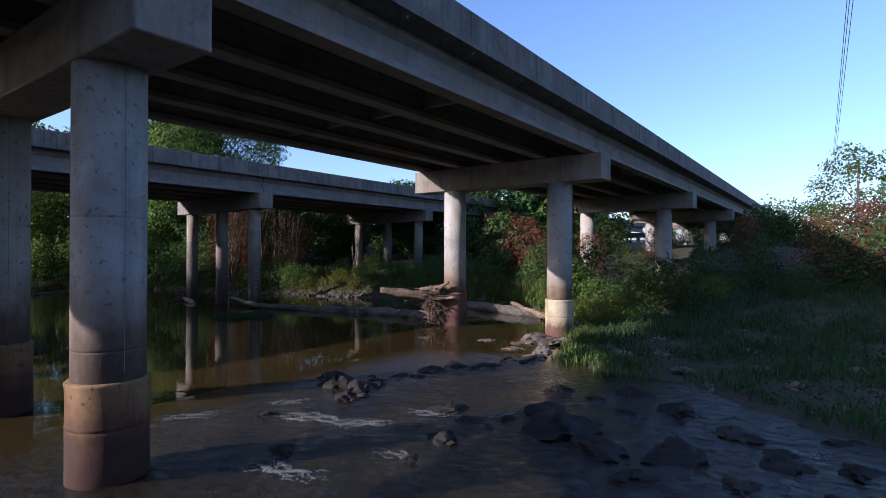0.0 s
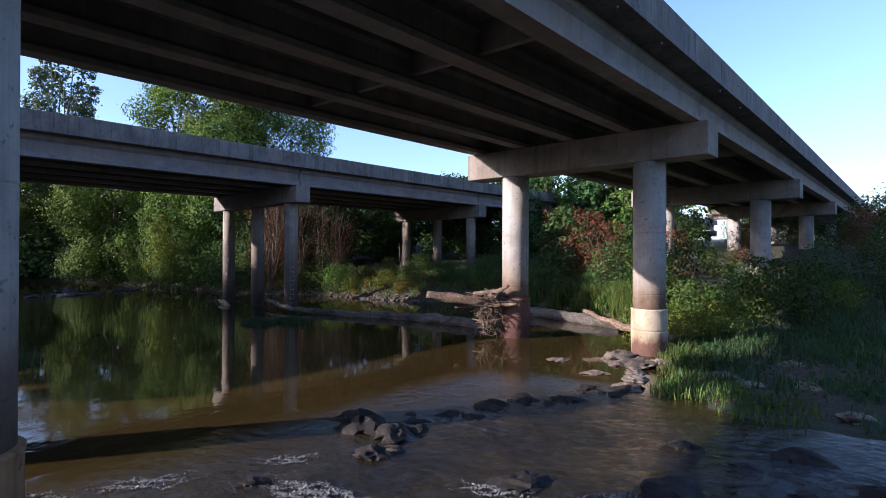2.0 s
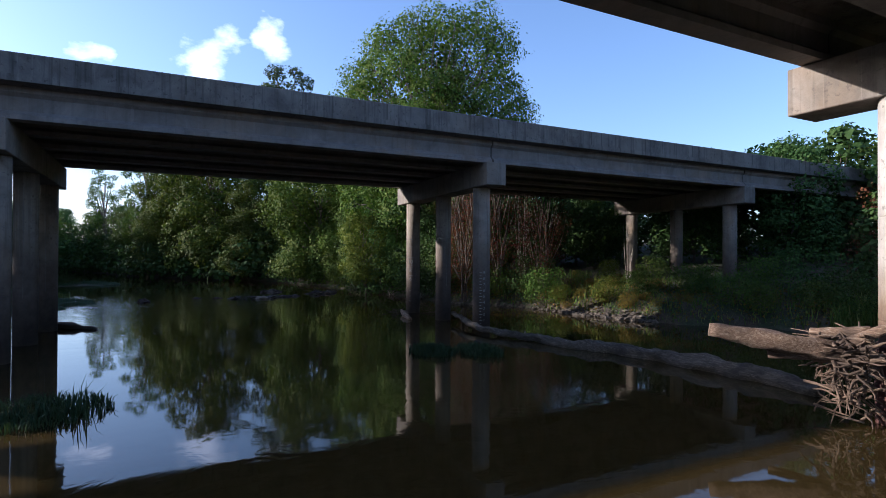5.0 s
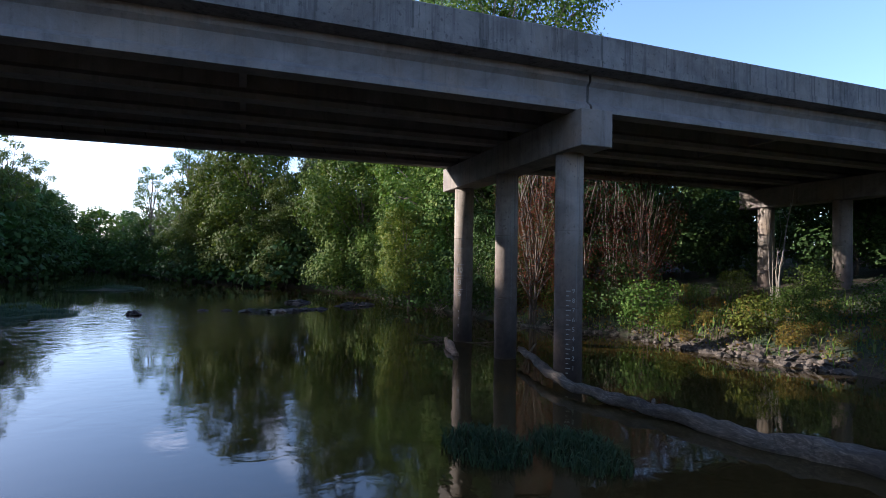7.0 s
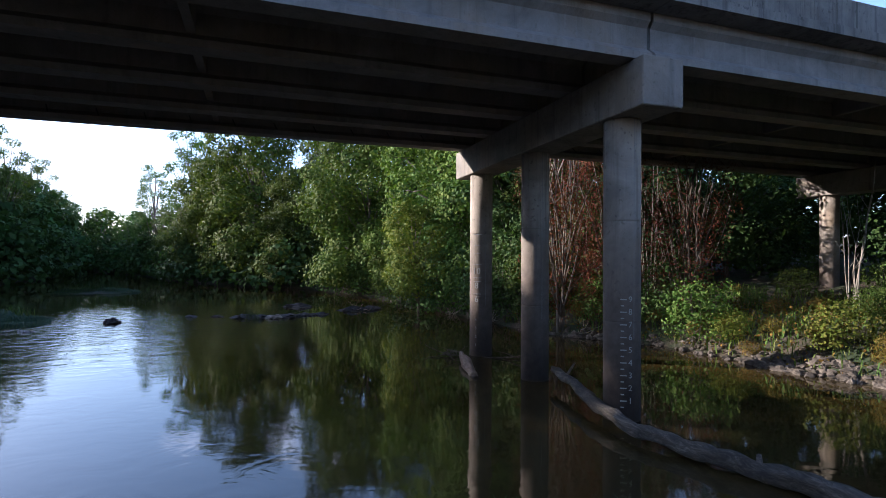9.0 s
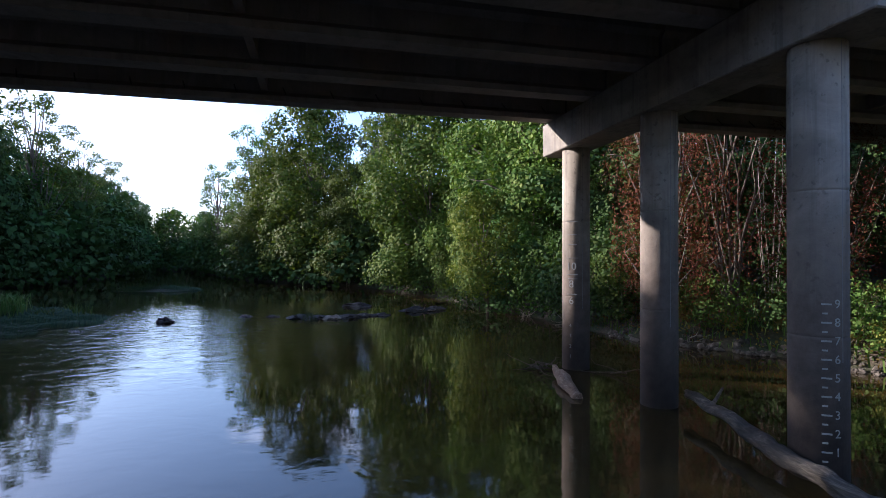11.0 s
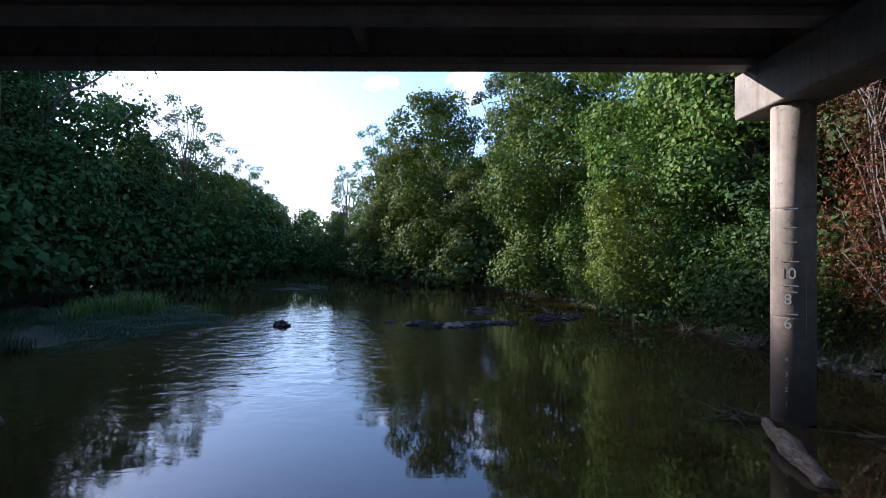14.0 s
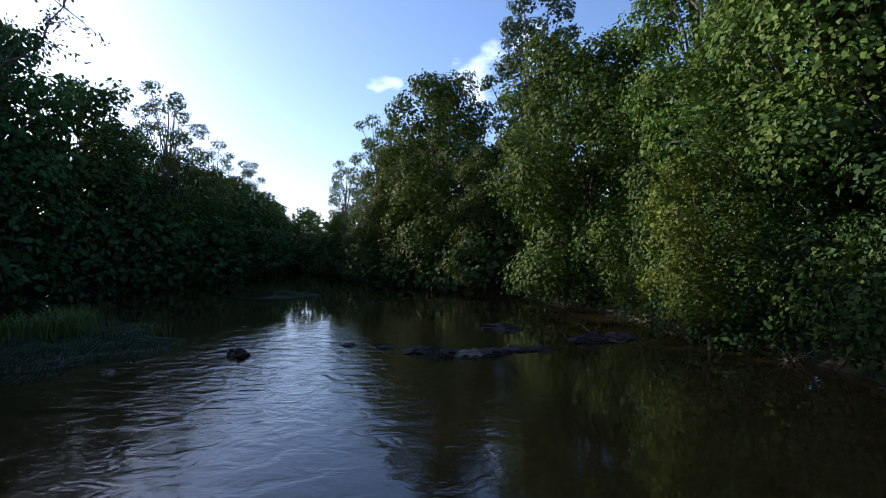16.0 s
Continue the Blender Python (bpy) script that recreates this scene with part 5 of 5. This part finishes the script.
# ---------------------------------------------------------------- drift wood
def log(name, label, pts, radii, mat, sides=14, rough=0.35, seed=0, stubs=0):
    rng = random.Random(seed)
    root = thing(name, label, "log")
    fine, rad = [], []
    for (a, b), (ra, rb) in zip(zip(pts, pts[1:]), zip(radii, radii[1:])):
        for i in range(14):
            t = i / 14
            fine.append(Vector(a).lerp(Vector(b), t) + Vector((0, 0, 0.03 * math.sin(9 * t + a[0]))))
            rad.append(ra + (rb - ra) * t)
    fine.append(Vector(pts[-1]))
    rad.append(radii[-1])
    bm = tube(bmesh.new(), fine, rad, sides, rough, seed)
    part("trunk", bm, mat, root, smooth=True)
    for k in range(stubs):
        i = rng.randint(3, len(fine) - 4)
        d = Vector((rng.uniform(-1, 1), rng.uniform(-1, 1), rng.uniform(0.2, 1))).normalized()
        bm = tube(bmesh.new(), [fine[i], fine[i] + d * rng.uniform(0.3, 0.7)], [rad[i] * 0.4, rad[i] * 0.25], 7, 0.3, k)
        part("branch_stub", bm, mat, root)
    return root


log("driftwood_log", "long grey driftwood log lying half sunk past the gauge column", [(-38.0, 24.8, 0.45), (-36.2, 24.4, 0.42), (-34.6, 23.92, 0.35), (-32.9, 23.75, 0.27), (-31.2, 24.3, 0.19), (-29.8, 24.8, 0.15), (-28.0, 25.1, 0.13),
     (-26.6, 26.0, 0.10), (-24.5, 26.35, 0.14), (-22.2, 26.5, 0.18), (-20.2, 26.6, 0.18), (-18.9, 26.3, 0.12)],
    [0.09, 0.13, 0.15, 0.15, 0.16, 0.18, 0.2, 0.27, 0.31, 0.31, 0.29, 0.2], OLD_LOG, seed=4, stubs=2, rough=0.6)
log("driftwood_log", "muddy sunken log behind the pier", [(-24.0, 33.6, 0.06), (-20.2, 33.2, 0.2), (-16.2, 32.1, 0.22), (-13.6, 31.4, 0.12)], [0.22, 0.33, 0.36, 0.26], OLD_LOG, seed=6)
log("driftwood_log", "bleached smooth log resting against the pier", [(-14.34, 28.2, 1.24), (-12.8, 27.6, 0.88), (-11.2, 27.1, 0.62), (-9.6, 27.0, 0.5)], [0.09, 0.15, 0.17, 0.12], DRIFTWOOD, seed=7)
log("driftwood_log", "pale short log floating at the foot of a column", [(-42.32, 23.4, 0.22), (-41.06, 23.12, 0.14), (-39.72, 22.85, 0.02)], [0.10, 0.19, 0.13], DRIFTWOOD, seed=8)
log("driftwood_log", "dark wet log at the foot of a column", [(-45.18, 3.87, 0.22), (-43.87, 5.41, 0.14), (-42.76, 6.76, 0.02)], [0.18, 0.17, 0.08], WET_LOG, seed=9)

jam = thing("log_jam", "tangle of bleached drift logs and roots caught on the pier", "driftwood")
rng = random.Random(12)
for pts, radii, seed in (([(-19.5, 22.45, 2.05), (-18.4, 23.4, 1.85), (-17.1, 24.6, 1.55)], [0.17, 0.25, 0.22], 1), ([(-18.7, 23.6, 1.45), (-17.4, 24.3, 1.55), (-15.7, 24.5, 1.7)], [0.09, 0.13, 0.10], 2),
                         ([(-17.9, 24.2, 1.5), (-16.9, 24.35, 2.1), (-16.2, 24.5, 2.5)], [0.13, 0.12, 0.06], 3), ([(-18.1, 24.4, 2.0), (-16.9, 24.6, 2.2)], [0.13, 0.12], 4)):
    fine, rad = [], []
    for (a, b), (ra, rb) in zip(zip(pts, pts[1:]), zip(radii, radii[1:])):
        for i in range(6):
            fine.append(Vector(a).lerp(Vector(b), i / 6))
            rad.append(ra + (rb - ra) * i / 6)
    fine.append(Vector(pts[-1]))
    rad.append(radii[-1])
    part("log", tube(bmesh.new(), fine, rad, 12, 0.5, seed), DRIFTWOOD, jam, smooth=True)
for k in range(110):
    a = Vector((rng.uniform(-17.7, -16.7), rng.uniform(24.0, 24.7), rng.uniform(0.9, 2.3)))
    if k % 3 == 0:
        b = a + Vector((rng.uniform(-0.6, 0.5), rng.uniform(-0.35, 0.2), rng.uniform(-1.1, -0.3)))
    else:
        a.z = rng.uniform(1.35, 2.05)
        b = a + Vector((rng.uniform(-1.1, 0.8), rng.uniform(-0.7, 0.4), rng.uniform(-0.35, 0.4)))
    b.z = max(b.z, 0.0)
    r = rng.uniform(0.015, 0.05)
    part("root", tube(bmesh.new(), bent(a, b, 4, 0.14, rng), [r, r, r * 0.8, r * 0.6, r * 0.3], 5, 0.3, k), ROOT_WOOD if k % 8 else DRIFTWOOD, jam, smooth=True)
for k in range(70):
    a = Vector((rng.uniform(-17.9, -16.9), rng.uniform(24.2, 24.9), rng.uniform(0.15, 1.7)))
    d = Vector((rng.gauss(0, 1), rng.gauss(0, 0.5), rng.gauss(0, 0.6))).normalized() * rng.uniform(0.25, 0.6)
    r = rng.uniform(0.012, 0.04)
    part("twig", tube(bmesh.new(), bent(a - d, a + d, 3, 0.08, rng), [r, r, r * 0.7, r * 0.4], 5), ROOT_WOOD, jam, smooth=True)


def twigs(label, cx, cy, count, reach, seed, mat=WET_LOG, height=0.6):
    rng = random.Random(seed)
    root = thing("drift_branch", label, "branch")
    for k in range(count):
        a = Vector((cx + rng.uniform(-0.3, 0.3), cy + rng.uniform(-0.3, 0.3), 0.05))
        b = a + Vector((rng.uniform(-reach, reach), rng.uniform(-reach, reach) * 0.6, rng.uniform(-0.05, height)))
        part("twig", tube(bmesh.new(), bent(a, b, 5, reach * 0.09, rng), [0.03, 0.026, 0.02, 0.016, 0.01, 0.005], 5), mat, root, smooth=True)
    return root


twigs("wet forked branches caught at a column foot", -43.39, 23.37, 11, 1.6, 1)
twigs("wet branch lying in the shallows behind the column", -42.2, 25.38, 3, 1.8, 2, height=0.3)
twigs("forked grey snag on a flat rock", -61.85, 23.02, 7, 1.5, 3, DRIFTWOOD, 1.3)
twigs("tangled dead roots hanging at the bank", -52.8, 29.15, 26, 1.3, 4, BARK_PALE, 0.9)
twigs("tangled dead roots hanging at the bank", -57.58, 28.81, 18, 1.3, 6, BARK_PALE, 0.9)
twigs("dry twigs on the stones of the bank", -46.41, 31.37, 12, 1.2, 5, BARK_PALE, 0.9)


# ---------------------------------------------------------------- foam on the riffle
def foam(cx, cy, length, width, turn, count, seed):
    rs = np.random.RandomState(seed)
    ca, sa = math.cos(radians(turn)), math.sin(radians(turn))
    k = count * 7
    strand = rs.randint(0, 5, k)
    u = rs.normal(0, 0.42, k) * length
    v = (strand - 2) * 0.2 * width + rs.normal(0, 0.09, k) * width + 0.10 * np.sin(u * 5 + strand * 2 + seed) + 0.05 * np.sin(u * 13 + strand)
    x, y = cx + u * ca - v * sa, cy + u * sa + v * ca
    z = water_height(x, y) + 0.012 + np.abs(rs.normal(0, 0.015, k))
    nrm = np.array([0, 0, 1.0]) + rs.normal(0, 0.35, (k, 3))
    me = leaf_mesh("foam", np.stack([x, y, z], 1), nrm, rs.uniform(0.012, 0.055, k) * np.exp(-(u / length) ** 2), FOAM, rs, 0.55)
    tagged(new("foam", me), "white broken foam on the riffle", "foam", kind="stuff")


for k, args in enumerate(((-9.55, 9.22, 1.6, 0.5, 20, 330), (-8.17, 9.67, 0.9, 0.35, 40, 130), (-7.52, 6.66, 1.3, 0.45, 10, 200), (-12.17, 7.36, 1.2, 0.4, 60, 110), (-7.43, 11.29, 1.0, 0.3, 30, 110), (-12.91, 5.71, 1.4, 0.5, 40, 140),
                          (-6.19, 8.61, 0.8, 0.3, 0, 70), (0.6, 13.6, 0.9, 0.25, 20, 60), (-5.84, 12.39, 0.9, 0.2, 50, 50), (-11.2, 9.68, 0.8, 0.3, 60, 70), (-55.84, 5.01, 0.9, 0.3, 40, 60))):
    foam(*args, seed=k)


# ---------------------------------------------------------------- overhead cables
for dx in (0.0, 0.10, 0.24):
    root = thing("overhead_cable", "pair strand of a grey overhead power cable", "cable", "overhead cables")
    pts = []
    for i in range(31):
        t = i / 30
        y = -30 + 150 * t
        pts.append((1.72 + dx - 0.0083 * (y - 33), y, 16.4 + 0.00006 * (y - 45) ** 2))
    part("strand", tube(bmesh.new(), pts, [0.018] * 31, 6), CABLE, root)
